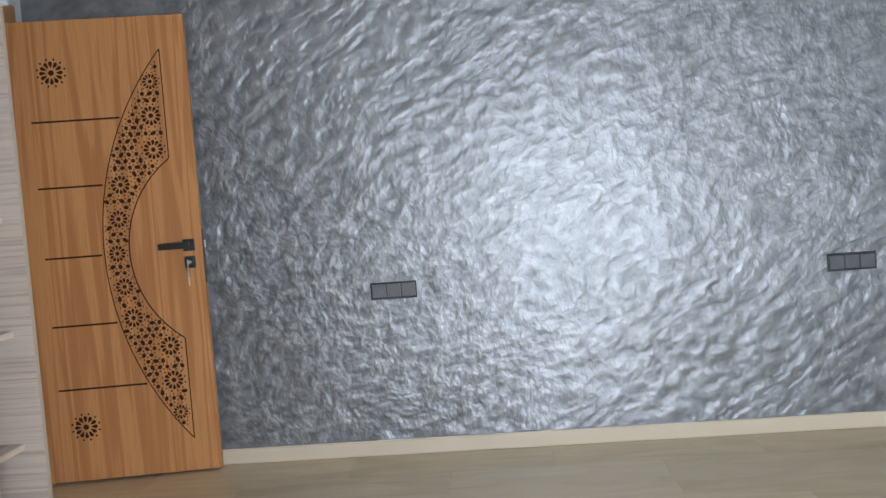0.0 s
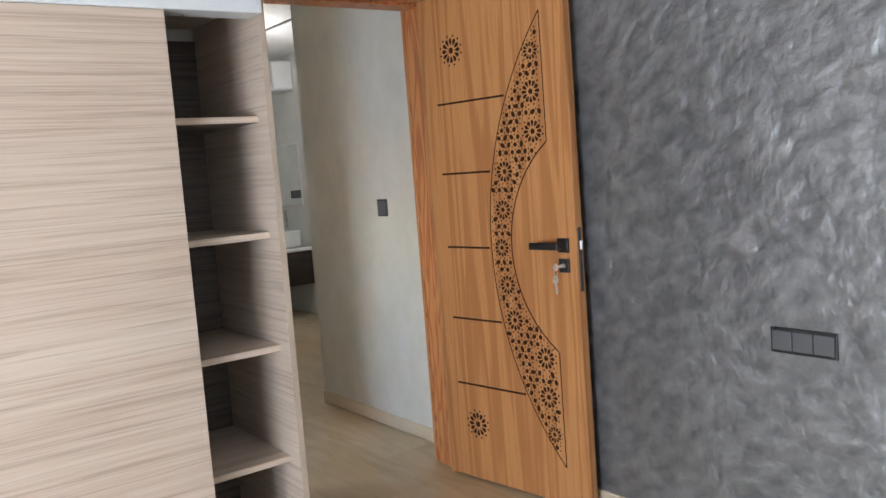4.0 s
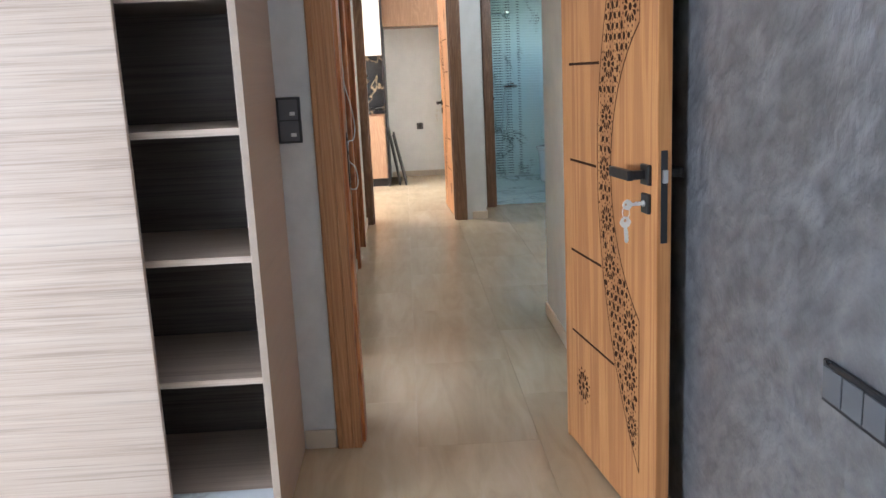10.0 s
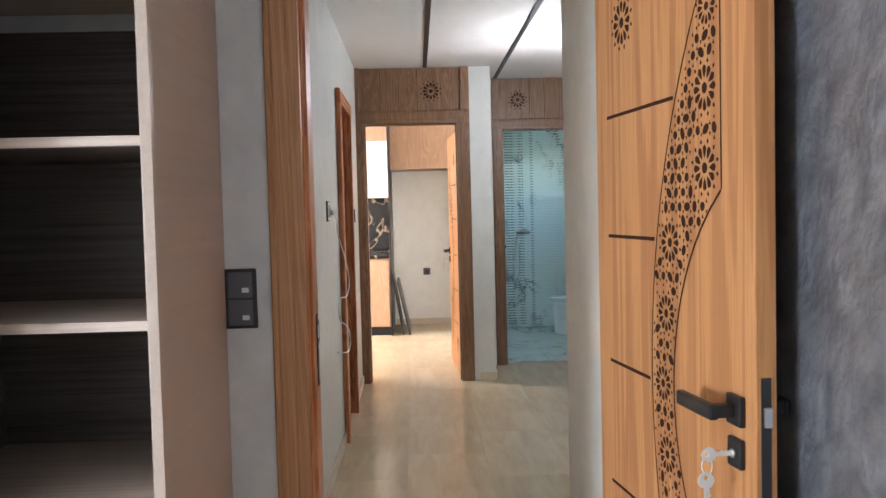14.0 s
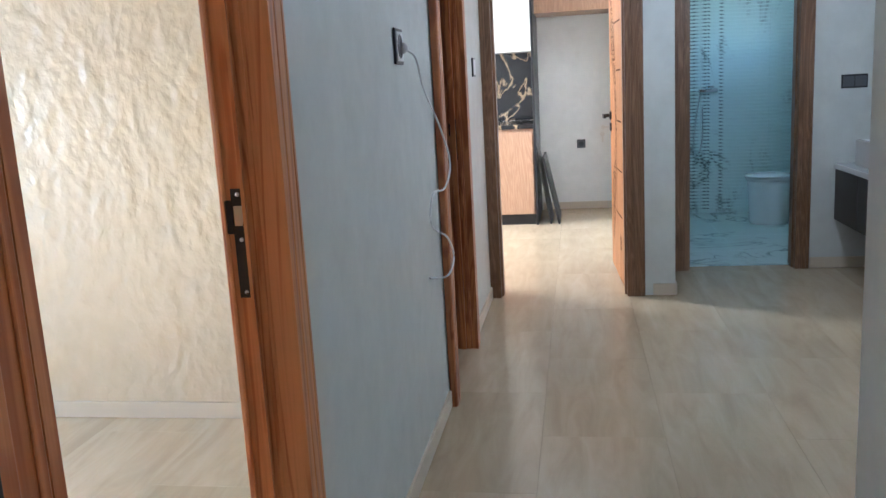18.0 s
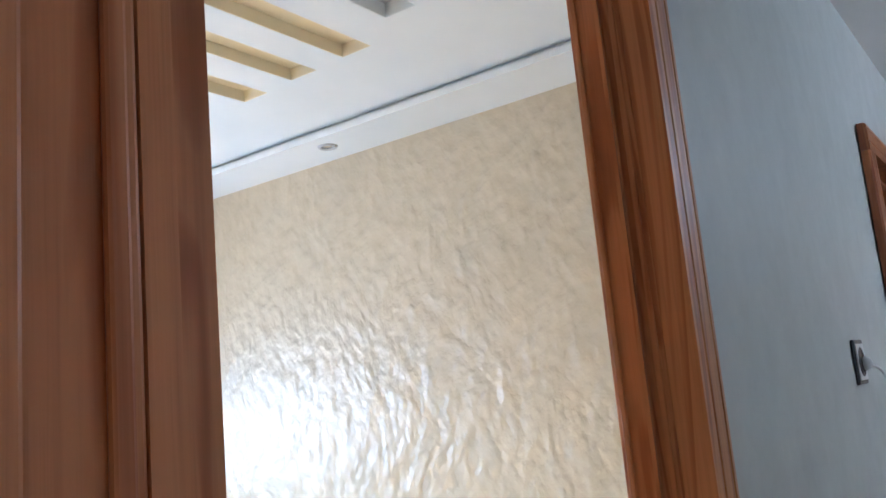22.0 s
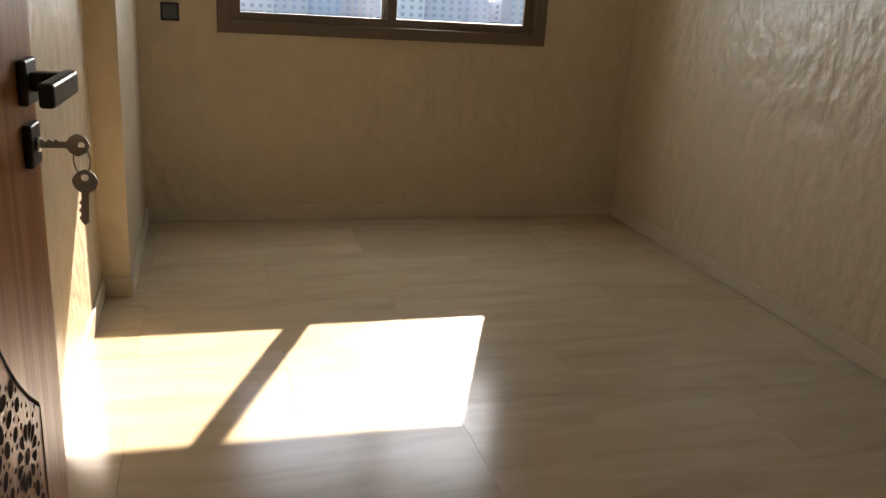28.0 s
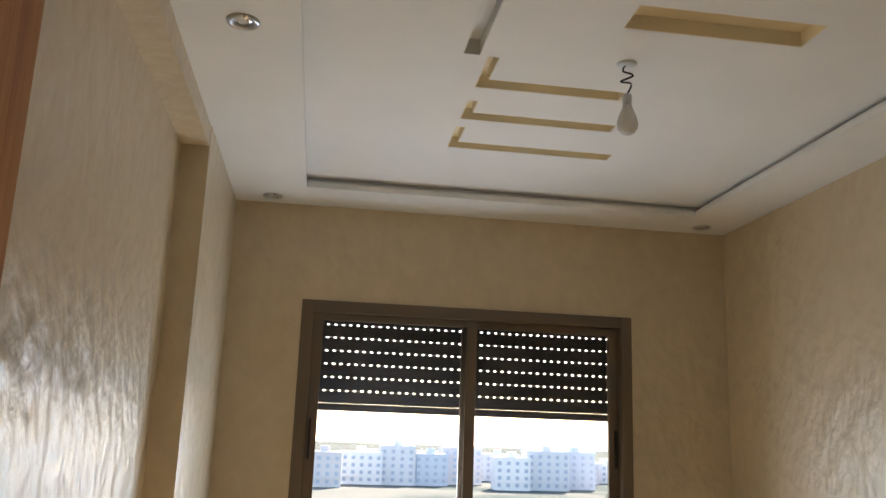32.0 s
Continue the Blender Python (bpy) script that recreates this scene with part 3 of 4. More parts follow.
def door_frame(name, m, width, height, depth, material, label, proud=0.02, proud_back=0.02, w=0.09, transom=0.0, star=0.62, strike="", stop=0.045, inner=None, ease=0.0):
    """A lined doorway. Local x runs across the opening, +y is the front, the wall lies from y = -depth to 0."""
    door = thing(name, label, "door frame", m, kind="structure")
    d0, d1 = -depth - 0.004, 0.004
    lining = inner or material
    part("jamb", cube(-0.035 - ease, -ease, d0, d1, 0, height, 0.002), lining, door)
    part("jamb", cube(width, width + 0.035, d0, d1, 0, height, 0.002), lining, door)
    part("head", cube(-0.035 - ease, width + 0.035, d0, d1, height, height + 0.035, 0.002), lining, door)
    part("door_stop", cube(-ease, 0.012 - ease, d0 + stop, d1 - 0.03, 0, height - 0.012, 0.002), lining, door)
    part("door_stop", cube(width - 0.012, width, d0 + stop, d1 - 0.03, 0, height - 0.012, 0.002), lining, door)
    part("door_stop", cube(-ease, width, d0 + stop, d1 - 0.03, height - 0.012, height, 0.002), lining, door)
    for x0 in (-ease, width):
        # two raised beads run up the lining on each side of the stop
        e = 1 if x0 < width else -1
        for y in (d0 + 0.006, d1 - 0.016):
            part("bead", cube(min(x0, x0 + e * 0.004), max(x0, x0 + e * 0.004), y, y + 0.009, 0, height - 0.013, 0.0018), lining, door)
    for side, base, out in ((1, 0.0045, proud), (-1, -depth - 0.0045, proud_back)):
        if out <= 0:
            continue
        for mirror in (True, False):
            x0 = (-ease if side < 0 else 0.0) if mirror else width
            outline = [(x0 + x, base + side * y) for x, y in casing_outline(w, out, mirror)]
            part("casing", prism(bmesh.new(), outline, 0, height - 0.0005), material if side > 0 else lining, door)
        bm = bmesh.new()
        flat = [(y if side > 0 else -y, z) for z, y in casing_outline(w, out, False)]
        prism(bm, [(z, y) for y, z in flat], -w, width + w, lambda a, b, c: (c, base + b, height + a))
        part("head_casing", bm, material if side > 0 else lining, door)
    if transom:
        part("transom_panel", cube(-0.035, width + 0.035, -0.03, -0.012, height + 0.0355, transom, 0.001), material, door)
        for k in range(1, 5):
            sx = width * k / 5 + 0.012
            if abs(sx - width * star) > 0.1:
                part("seam", cube(sx, sx + 0.003, -0.0118, -0.0112, height + 0.05, transom - 0.01), FRET, door)
        part("transom_casing", cube(-w, -0.0355, -0.02, proud, height + w + 0.001, transom, 0.002), material, door)
        part("transom_casing", cube(width + 0.0355, width + w, -0.02, proud, height + w + 0.001, transom, 0.002), material, door)
        bm = bmesh.new()
        rosette(bm, width * star, (height + transom) / 2 + 0.035, 0.09, lambda u, v: (u, -0.0105, v), fat=1.2)
        part("rosette", bm, FRET, door, "dark pierced rosette")
    if strike:
        x = 0.0 if strike == "left" else width - (0.0125 if depth > 0.15 else 0.0)
        s = 1 if strike == "left" else -1
        y = -depth + (0.088 if depth > 0.15 else 0.032)
        plate = boxes(*(((x, x + s * 0.003) if s > 0 else (x - 0.003, x)) + (y - 0.013, y + 0.013, 0.955, 1.15),), bevel=0.001)
        box(plate, *((x, x + 0.004) if s > 0 else (x - 0.004, x)), y - 0.026, y - 0.012, 1.07, 1.13, 0.001)
        plate_ob = part("strike_plate", plate, BLACK, door, "black steel strike plate")
        part("latch_slot", boxes(((x + 0.0032, x + 0.0042) if s > 0 else (x - 0.0042, x - 0.0032)) + (y - 0.009, y + 0.009, 1.085, 1.12)), STEEL, plate_ob)
        for z in (0.965, 1.06, 1.14):
            part("screw", lathe([(0.004, 0), (0.0035, 0.0015)], 10, Matrix.Translation((x + s * 0.003, y, z)) @ Euler((0, radians(90 * s), 0)).to_matrix().to_4x4()), STEEL, plate_ob)
    return door


def rosette(bm, u, v, r, at, span=(-9, 9), fat=1.0):
    """Pierced star drawn as flat faces: a centre and twelve petals with leaf tips around, kept within a span of u."""
    def ring(points):
        if all(span[0] < a < span[1] for a, b in points):
            bm.faces.new([bm.verts.new(at(a, b)) for a, b in points])
    ring([(u + 0.19 * r * math.cos(k * math.pi / 5), v + 0.19 * r * math.sin(k * math.pi / 5)) for k in range(10)])
    for k in range(12):
        a = k * math.pi / 6
        ca, sa = math.cos(a), math.sin(a)
        petal = [(0.31, 0), (0.42, 0.05 * fat), (0.56, 0.095 * fat), (0.68, 0.10 * fat), (0.77, 0.0), (0.68, -0.10 * fat), (0.56, -0.095 * fat), (0.42, -0.05 * fat)]
        ring([(u + r * (p * ca - q * sa), v + r * (p * sa + q * ca)) for p, q in petal])
        ca, sa = math.cos(a + math.pi / 12), math.sin(a + math.pi / 12)
        tip = [(0.80, 0), (0.88, 0.065 * fat), (1.0, 0.0), (0.88, -0.065 * fat)]
        ring([(u + r * (p * ca - q * sa), v + r * (p * sa + q * ca)) for p, q in tip])


def outer_u(v, h=0.8875, mid=1.0475, sag=0.32, right=0.652):
    r = (h * h + sag * sag) / (2 * sag)
    d = r * r - (v - mid) ** 2
    return right - (math.sqrt(max(d, 0)) - (r - sag))


def inner_u(v):
    if abs(v - 1.035) >= 0.41:
        return 0.65
    r = (0.41 ** 2 + 0.21 ** 2) / 0.42
    return 0.652 - (math.sqrt(r * r - (v - 1.035) ** 2) - (r - 0.21))


def ribbon(bm, line, width, at):
    """A flat strip drawn as a narrow groove along a line."""
    left, right = [], []
    for k, p in enumerate(line):
        a, b = Vector(line[max(k - 1, 0)]), Vector(line[min(k + 1, len(line) - 1)])
        n = (b - a).normalized()
        n = Vector((-n.y, n.x)) * width / 2
        left.append(bm.verts.new(at(*(Vector(p) + n))))
        right.append(bm.verts.new(at(*(Vector(p) - n))))
    for k in range(len(line) - 1):
        bm.faces.new((left[k], right[k], right[k + 1], left[k + 1]))


def door_leaf(name, m, width, label, flip=False, keys=True, height=2.085, material=None, hinge_mat=None, handle_z=1.048, lipping=None):
    """A veneered leaf with a pierced crescent. Local x runs from the hinge, the patterned face looks to -y."""
    s = -1 if flip else 1
    kx = width / 0.765
    leaf = thing(name, label, "door", m)
    thick = 0.040
    at = lambda u, v: (s * u * kx, -0.0009, v)
    xx = lambda a, b: (min(s * a, s * b), max(s * a, s * b))
    slab = part("panel", cube(*xx(0, width), 0, thick, 0.008, height, 0.0025), material or OAK, leaf)
    if lipping:
        part("edge_lipping", cube(*xx(-0.0016, -0.0003), 0.001, thick - 0.001, 0.010, height - 0.002), lipping, leaf, "dark red strip on the hinge edge")
    # nothing is cut: holes and grooves are flat faces in recess shade colour
    bm = bmesh.new()
    spots = [(0.600, 1.792, 0.046), (0.590, 1.640, 0.058), (0.588, 1.488, 0.058), (0.430, 1.340, 0.056), (0.408, 1.187, 0.052), (0.388, 1.032, 0.050),
             (0.406, 0.880, 0.052), (0.432, 0.735, 0.056), (0.582, 0.594, 0.058), (0.584, 0.436, 0.058), (0.602, 0.286, 0.044)]
    for u, v, r in spots:
        rosette(bm, u, v, r, at, (outer_u(v) + 0.004, inner_u(v) - 0.004), 1.25)
    free = lambda u, v, e: outer_u(v) + e < u < inner_u(v) - e and all((u - p) ** 2 + (v - q) ** 2 > (r + e * 0.5) ** 2 for p, q, r in spots)
    v, row = 0.205, 0
    while v < 1.90:
        u = 0.33 + (0.0165 if row % 2 else 0)
        while u < 0.66:
            if free(u, v, 0.0135):
                tilt, wide = (row * 7 + int(u * 97)) % 6 * 0.5, 0.0098 + 0.0022 * ((row * 5 + int(u * 61)) % 3)
                ct, st = math.cos(tilt), math.sin(tilt)
                ring = [(wide * math.cos(k * math.pi / 5), 0.0092 * math.sin(k * math.pi / 5)) for k in range(10)]
                bm.faces.new([bm.verts.new(at(u + p * ct - q * st, v + p * st + q * ct)) for p, q in ring])
            for a, e in ((u + 0.0165, 0.0105), (u + 0.0165, -0.0105)):
                if free(a, v + e, 0.007):
                    d = 0.0052 if e > 0 else -0.0052
                    bm.faces.new([bm.verts.new(at(*p)) for p in ((a, v + e + d), (a - 0.0045, v + e - d * 0.7), (a + 0.0045, v + e - d * 0.7))])
            u += 0.033
        v += 0.0295
        row += 1
    part("fretwork", bm, FRET, leaf, "dark pierced star pattern in a crescent")
    bm = bmesh.new()
    vs = [0.16 + k * (1.935 - 0.16) / 48 for k in range(49)]
    ribbon(bm, [(outer_u(v), v) for v in vs], 0.005, at)
    ribbon(bm, [(0.652, 1.935), (0.652, 1.445)], 0.005, at)
    ribbon(bm, [(0.652, 0.625), (0.652, 0.16)], 0.005, at)
    ribbon(bm, [(inner_u(v), v) for v in [0.626 + k * 0.818 / 24 for k in range(25)]], 0.006, at)
    part("crescent_groove", bm, FRET, leaf)
    for v in (1.64, 1.345, 1.03, 0.72, 0.43):
        bm = bmesh.new()
        ribbon(bm, [(0.073, v), (outer_u(v) - 0.011, v)], 0.0085, at)
        part("groove_line", bm, FRET, leaf)
    for v in (1.855, 0.255):
        bm = bmesh.new()
        rosette(bm, 0.178, v, 0.068, at, fat=1.2)
        part("rosette", bm, FRET, leaf, "dark pierced rosette")
    # lever handle on both faces, lock boxes
    h = handle_z
    for side in (-1, 1):
        y0 = 0.0 if side < 0 else thick
        yy = lambda a, b: (min(y0 + side * a, y0 + side * b), max(y0 + side * a, y0 + side * b))
        handle = part("handle", boxes((*xx(width - 0.085, width - 0.033), *yy(0.0005, 0.012), h - 0.028, h + 0.027), bevel=0.003), BLACK, leaf, "matt black lever handle")
        part("neck", cube(*xx(width - 0.072, width - 0.050), *yy(0.012, 0.055), h - 0.012, h + 0.012, 0.003), BLACK, handle)
        part("lever", cube(*xx(width - 0.185, width - 0.046), *yy(0.045, 0.062), h - 0.014, h + 0.014, 0.004), BLACK, handle)
        lock = part("lock_plate", cube(*xx(width - 0.083, width - 0.035), *yy(0.0005, 0.011), h - 0.105, h - 0.051, 0.003), BLACK, leaf, "square black lock plate")
        part("cylinder", lathe([(0.009, 0), (0.009, 0.004)], 14, Matrix.Translation((s * (width - 0.059), y0 + side * 0.011, h - 0.078)) @ Euler((radians(90 if side < 0 else -90), 0, 0)).to_matrix().to_4x4()), STEEL, lock)
    part("lock_face", cube(*xx(width, width + 0.0025), 0.009, 0.028, h - 0.178, h + 0.067, 0.001), BLACK, leaf, "black lock faceplate")
    part("latch", cube(*xx(width + 0.0026, width + 0.011), 0.012, 0.026, h - 0.018, h + 0.017, 0.002), STEEL, leaf, "steel latch bolt")
    for z in (0.22, 1.085, 1.862):
        hinge = part("hinge", lathe([(0.008, -0.055), (0.009, -0.05), (0.009, 0.05), (0.008, 0.055)], 12, Matrix.Translation((s * -0.008, thick + 0.006, z))), BLACK, leaf, "black barrel hinge")
        if hinge_mat and z < 1.5:
            continue
        plate = part("hinge_plate", cube(*xx(-0.0035, -0.0017), 0.006, 0.030, z - 0.055, z + 0.055), hinge_mat if hinge_mat and z > 1.5 else BLACK, leaf, "screwed hinge plate on the leaf edge")
        for dz in (-0.038, 0.0, 0.038):
            part("screw", lathe([(0.004, 0), (0.0034, 0.0012)], 10, Matrix.Translation((s * -0.0035, 0.018, z + dz)) @ Euler((0, radians(-90 * s), 0)).to_matrix().to_4x4()), BLACK, plate)
    if keys:
        kz0, kx0 = h - 0.078, s * (width - 0.059)
        def blade(y0, z0, y1, z1, head, wide):
            """A flat key: a rounded bow with a hole at (y0, z0), a shank to (y1, z1) with three teeth."""
            bm = bmesh.new()
            d = Vector((y1 - y0, z1 - z0)).normalized()
            n = Vector((-d.y, d.x))
            spot = lambda a, b, x: (kx0 + x, y0 + d.x * a + n.x * b, z0 + d.y * a + n.y * b)
            ring = [(k * math.pi / 8, head * (1.0 if k % 4 else 1.08)) for k in range(16)]
            for lo, hi in zip(ring, ring[1:] + ring[:1]):
                quad = [(r * math.cos(a), r * math.sin(a)) for a, r in (lo, hi)] + [(0.3 * head * math.cos(a) - 0.35 * head, 0.3 * head * math.sin(a)) for a, r in (hi, lo)]
                prism(bm, quad, -0.0013, 0.0013, spot)
            length = math.hypot(y1 - y0, z1 - z0)
            prism(bm, [(head * 0.9, -wide), (length, -wide), (length + wide, 0), (length, wide), (head * 0.9, wide)], -0.0012, 0.0012, spot)
            for k in range(3):
                a = head * 1.5 + (length - head * 1.5) * (k + 0.5) / 3
                prism(bm, [(a - 0.003, wide), (a - 0.001, wide + 0.0022), (a + 0.002, wide + 0.0022), (a + 0.003, wide)], -0.001, 0.001, spot)
            return bm

        bunch = part("key", blade(-0.058, kz0, -0.013, kz0, 0.0135, 0.0042), NICKEL, leaf, "worn key turned in the lock")
        part("key_ring", tube([(kx0, -0.062 + 0.010 * math.sin(a), kz0 - 0.020 + 0.017 * math.cos(a)) for a in [k * math.pi / 4 for k in range(9)]], 0.0012, 6), NICKEL, bunch)
        part("spare_key", blade(-0.064, kz0 - 0.047, -0.061, kz0 - 0.100, 0.0150, 0.0048), NICKEL, bunch)
    return leaf


# bedroom door
door_frame("door_1", pose(0, -0.187, 0, 0, 0, -90), 0.770, 2.095, 0.17, FRAME, "oak veneered bedroom door frame with wide casing", strike="right", inner=AMBER, proud_back=0.0135, ease=0.045)
door_leaf("door_leaf", pose(0.02, -0.189, 0.004, 0, 0, 7.6), 0.768, "golden oak bedroom door standing open, pierced crescent pattern", keys=True)
# second room
door_frame("door_2", pose(-1.066, -1.143, 0), 0.751, 2.095, 0.07, AMBER, "amber pine door frame of the sunny room", proud=0.043, proud_back=0.0, w=0.085, strike="left", stop=0.05)
door_leaf("door_leaf", pose(-0.364, -1.285, 0.004, 0, 0, -93.1), 0.805, "golden oak door standing open into the sunny room, keys in lock", hinge_mat=STEEL, handle_z=1.033, lipping=PINE)
# store room, kitchen, bathroom
door_frame("door_3", pose(-3.71, -1.143, 0), 0.685, 2.095, 0.067, PINE, "red pine door frame in the hall", proud=0.03, strike="left", stop=0.02)
door_frame("door_4", pose(-4.74, -0.313, 0, 0, 0, -90), 0.765, 2.148, 0.14, WALNUT, "dark walnut kitchen door frame with a rosette transom", transom=2.603, w=0.105, star=0.27)
door_leaf("door_leaf", pose(-4.90, -0.32, 0.004, 0, 0, 3.0), 0.76, "oak kitchen door standing open beside the white wall", flip=True)
door_frame("door_5", pose(-5.4, 0.805, 0, 0, 0, -90), 0.675, 2.148, 0.13, WALNUT, "dark walnut bathroom door frame with a rosette transom", transom=2.603, w=0.09, star=0.78)
door_leaf("door_leaf", pose(-5.55, 0.135, 0.004, 0, 0, 178), 0.66, "dark oak bathroom door standing open", material=WALNUT, keys=False)


# ---- windows ----
def sliding_window(name, x0, x1, z0, z1, y_in, y_out, shutter_low, label):
    """Brown aluminium slider in a wall facing +y, with a roller shutter outside lowered to shutter_low."""
    win = thing(name, label, "window", kind="structure")
    f = 0.055
    yi, yo = y_in + 0.012, y_out + 0.06
    bm = boxes((x0, x0 + f, yo, yi, z0, z1), (x1 - f, x1, yo, yi, z0, z1), (x0 + f, x1 - f, yo, yi, z0, z0 + f), (x0 + f, x1 - f, yo, yi, z1 - f, z1), bevel=0.003)
    part("window_frame", bm, BROWN_ALU, win)
    mid = (x0 + x1) / 2
    s = 0.05
    for a, b, y in ((x0 + f, mid + 0.035, y_in - 0.035), (mid - 0.035, x1 - f, y_in - 0.008)):
        bm = boxes((a, a + s, y - 0.022, y, z0 + f, z1 - f), (b - s, b, y - 0.022, y, z0 + f, z1 - f), (a + s, b - s, y - 0.022, y, z0 + f, z0 + f + s * 0.8), (a + s, b - s, y - 0.022, y, z1 - f - s * 0.7, z1 - f), bevel=0.002)
        sash = part("sash", bm, BROWN_ALU, win)
        pane = part("pane", cube(a + s - 0.004, b - s + 0.004, y - 0.013, y - 0.009, z0 + f + s * 0.8 - 0.004, z1 - f - s * 0.7 + 0.004), GLASS, sash)
        pane.visible_shadow = False
        hx = a + 0.012 if a < mid - 0.2 else b - 0.024
        part("sash_handle", cube(hx, hx + 0.012, y, y + 0.014, (z0 + z1) / 2 - 0.12, (z0 + z1) / 2 + 0.06, 0.003), BLACK, sash)
    shutter = part("roller_shutter", cube(x0 + 0.05, x1 - 0.05, y_out + 0.02, y_out + 0.032, shutter_low, shutter_low + 0.035, 0.003), SHUTTER, win, "dark slatted roller shutter partly lowered")
    z = shutter_low + 0.036
    pitch, slit = 0.063, 0.0070
    while z < z1 + 0.03:
        # one slat: solid band, and above it a band pierced by light slits
        bm = bmesh.new()
        box(bm, x0 + 0.03, x1 - 0.03, y_out + 0.021, y_out + 0.030, z, z + pitch - slit)
        n = int((x1 - x0 - 0.1) / 0.036)
        for k in range(n + 1):
            xa = x0 + 0.045 + k * 0.036
            box(bm, xa, xa + 0.0225, y_out + 0.022, y_out + 0.029, z + pitch - slit, z + pitch)
        part("slat", bm, SHUTTER, shutter)
        z += pitch
    return win


sliding_window("window_1", -2.297, -0.690, 0.897, 2.109, -4.983, -5.15, 1.605, "brown aluminium sliding window with half lowered shutter")
# two unseen windows; their nearly closed shutters are added to keep sun out
sliding_window("window_2", 1.95, 3.85, 0.25, 1.9, -4.7, -4.9, 0.33, "unseen bedroom sliding window, shutter added to block the sun")
sliding_window("window_3", -7.35, -5.85, 0.9, 2.2, -3.3, -3.5, 0.99, "unseen kitchen sliding window, shutter added to block the sun")


# ---- bedroom things ----
def wardrobe():
    """Built-in wardrobe along the bedroom's door wall: open shelf bay, sliding doors, top cupboards."""
    w = thing("wardrobe", "built-in pale ash wardrobe with sliding doors and open shelves", "wardrobe", kind="")
    x1, y1, y0 = 0.628, -1.168, -3.6
    part("side_panel", cube(0.002, 0.571, y1 - 0.02, y1, 0.0, 1.9425, 0.001), SIDE_LAMINATE, w)
    part("upper_side_panel", cube(0.002, x1 - 0.02, y1 - 0.02, y1, 1.943, 2.515, 0.001), SIDE_LAMINATE, w)
    part("side_panel", cube(0.002, 0.571, y0, y0 + 0.02, 0.0, 1.9425, 0.001), SIDE_LAMINATE, w)
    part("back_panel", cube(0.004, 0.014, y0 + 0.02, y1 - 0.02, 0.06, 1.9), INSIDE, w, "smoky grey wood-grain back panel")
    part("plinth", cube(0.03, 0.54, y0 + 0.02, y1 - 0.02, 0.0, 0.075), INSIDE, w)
    part("floor_panel", cube(0.014, 0.571, y0 + 0.02, y1 - 0.02, 0.0755, 0.095, 0.001), LAMINATE, w)
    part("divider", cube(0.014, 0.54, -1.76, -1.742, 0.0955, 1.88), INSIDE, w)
    part("inner_side", cube(0.014, 0.5705, -1.1905, -1.1884, 0.1065, 1.88), LAMINATE_X, w, "pale streaked inner side panel")
    for z in (0.471, 0.845, 1.216, 1.587):
        part("shelf", cube(0.0145, 0.507, -1.7415, -1.191, z - 0.02, z, 0.001), LAMINATE, w, "pale shelf board with light front edge")
        # thin dark sheet puts the shade beneath each pale board into colour
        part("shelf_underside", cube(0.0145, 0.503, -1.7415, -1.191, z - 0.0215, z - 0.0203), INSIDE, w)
    part("top_rail", cube(0.50, 0.603, y0 + 0.02, y1 - 0.0205, 1.890, 1.942, 0.003), ALU_RAIL, w, "white aluminium sliding rail")
    part("bottom_rail", cube(0.50, 0.596, y0 + 0.02, y1 - 0.0205, 0.0955, 0.106, 0.002), ALU_RAIL, w)
    part("sliding_door", cube(0.572, 0.593, -2.42, -1.487, 0.107, 1.8895, 0.002), LAMINATE, w, "pale horizontal-grained sliding door pushed aside")
    part("sliding_door", cube(0.545, 0.566, y0 + 0.022, -2.36, 0.107, 1.8895, 0.002), LAMINATE, w, "pale horizontal-grained sliding door")
    part("upper_floor", cube(0.014, x1 - 0.022, y0 + 0.02, y1 - 0.0205, 1.9425, 1.96), LAMINATE, w)
    edges = (-1.170, -1.637, -2.10, -2.56, -3.02, -3.578)
    for a, b in zip(edges, edges[1:]):
        part("cupboard_door", cube(x1 - 0.0195, x1, b + 0.0025, a, 1.948, 2.506, 0.0012), LAMINATE, w)
    return w


wardrobe()


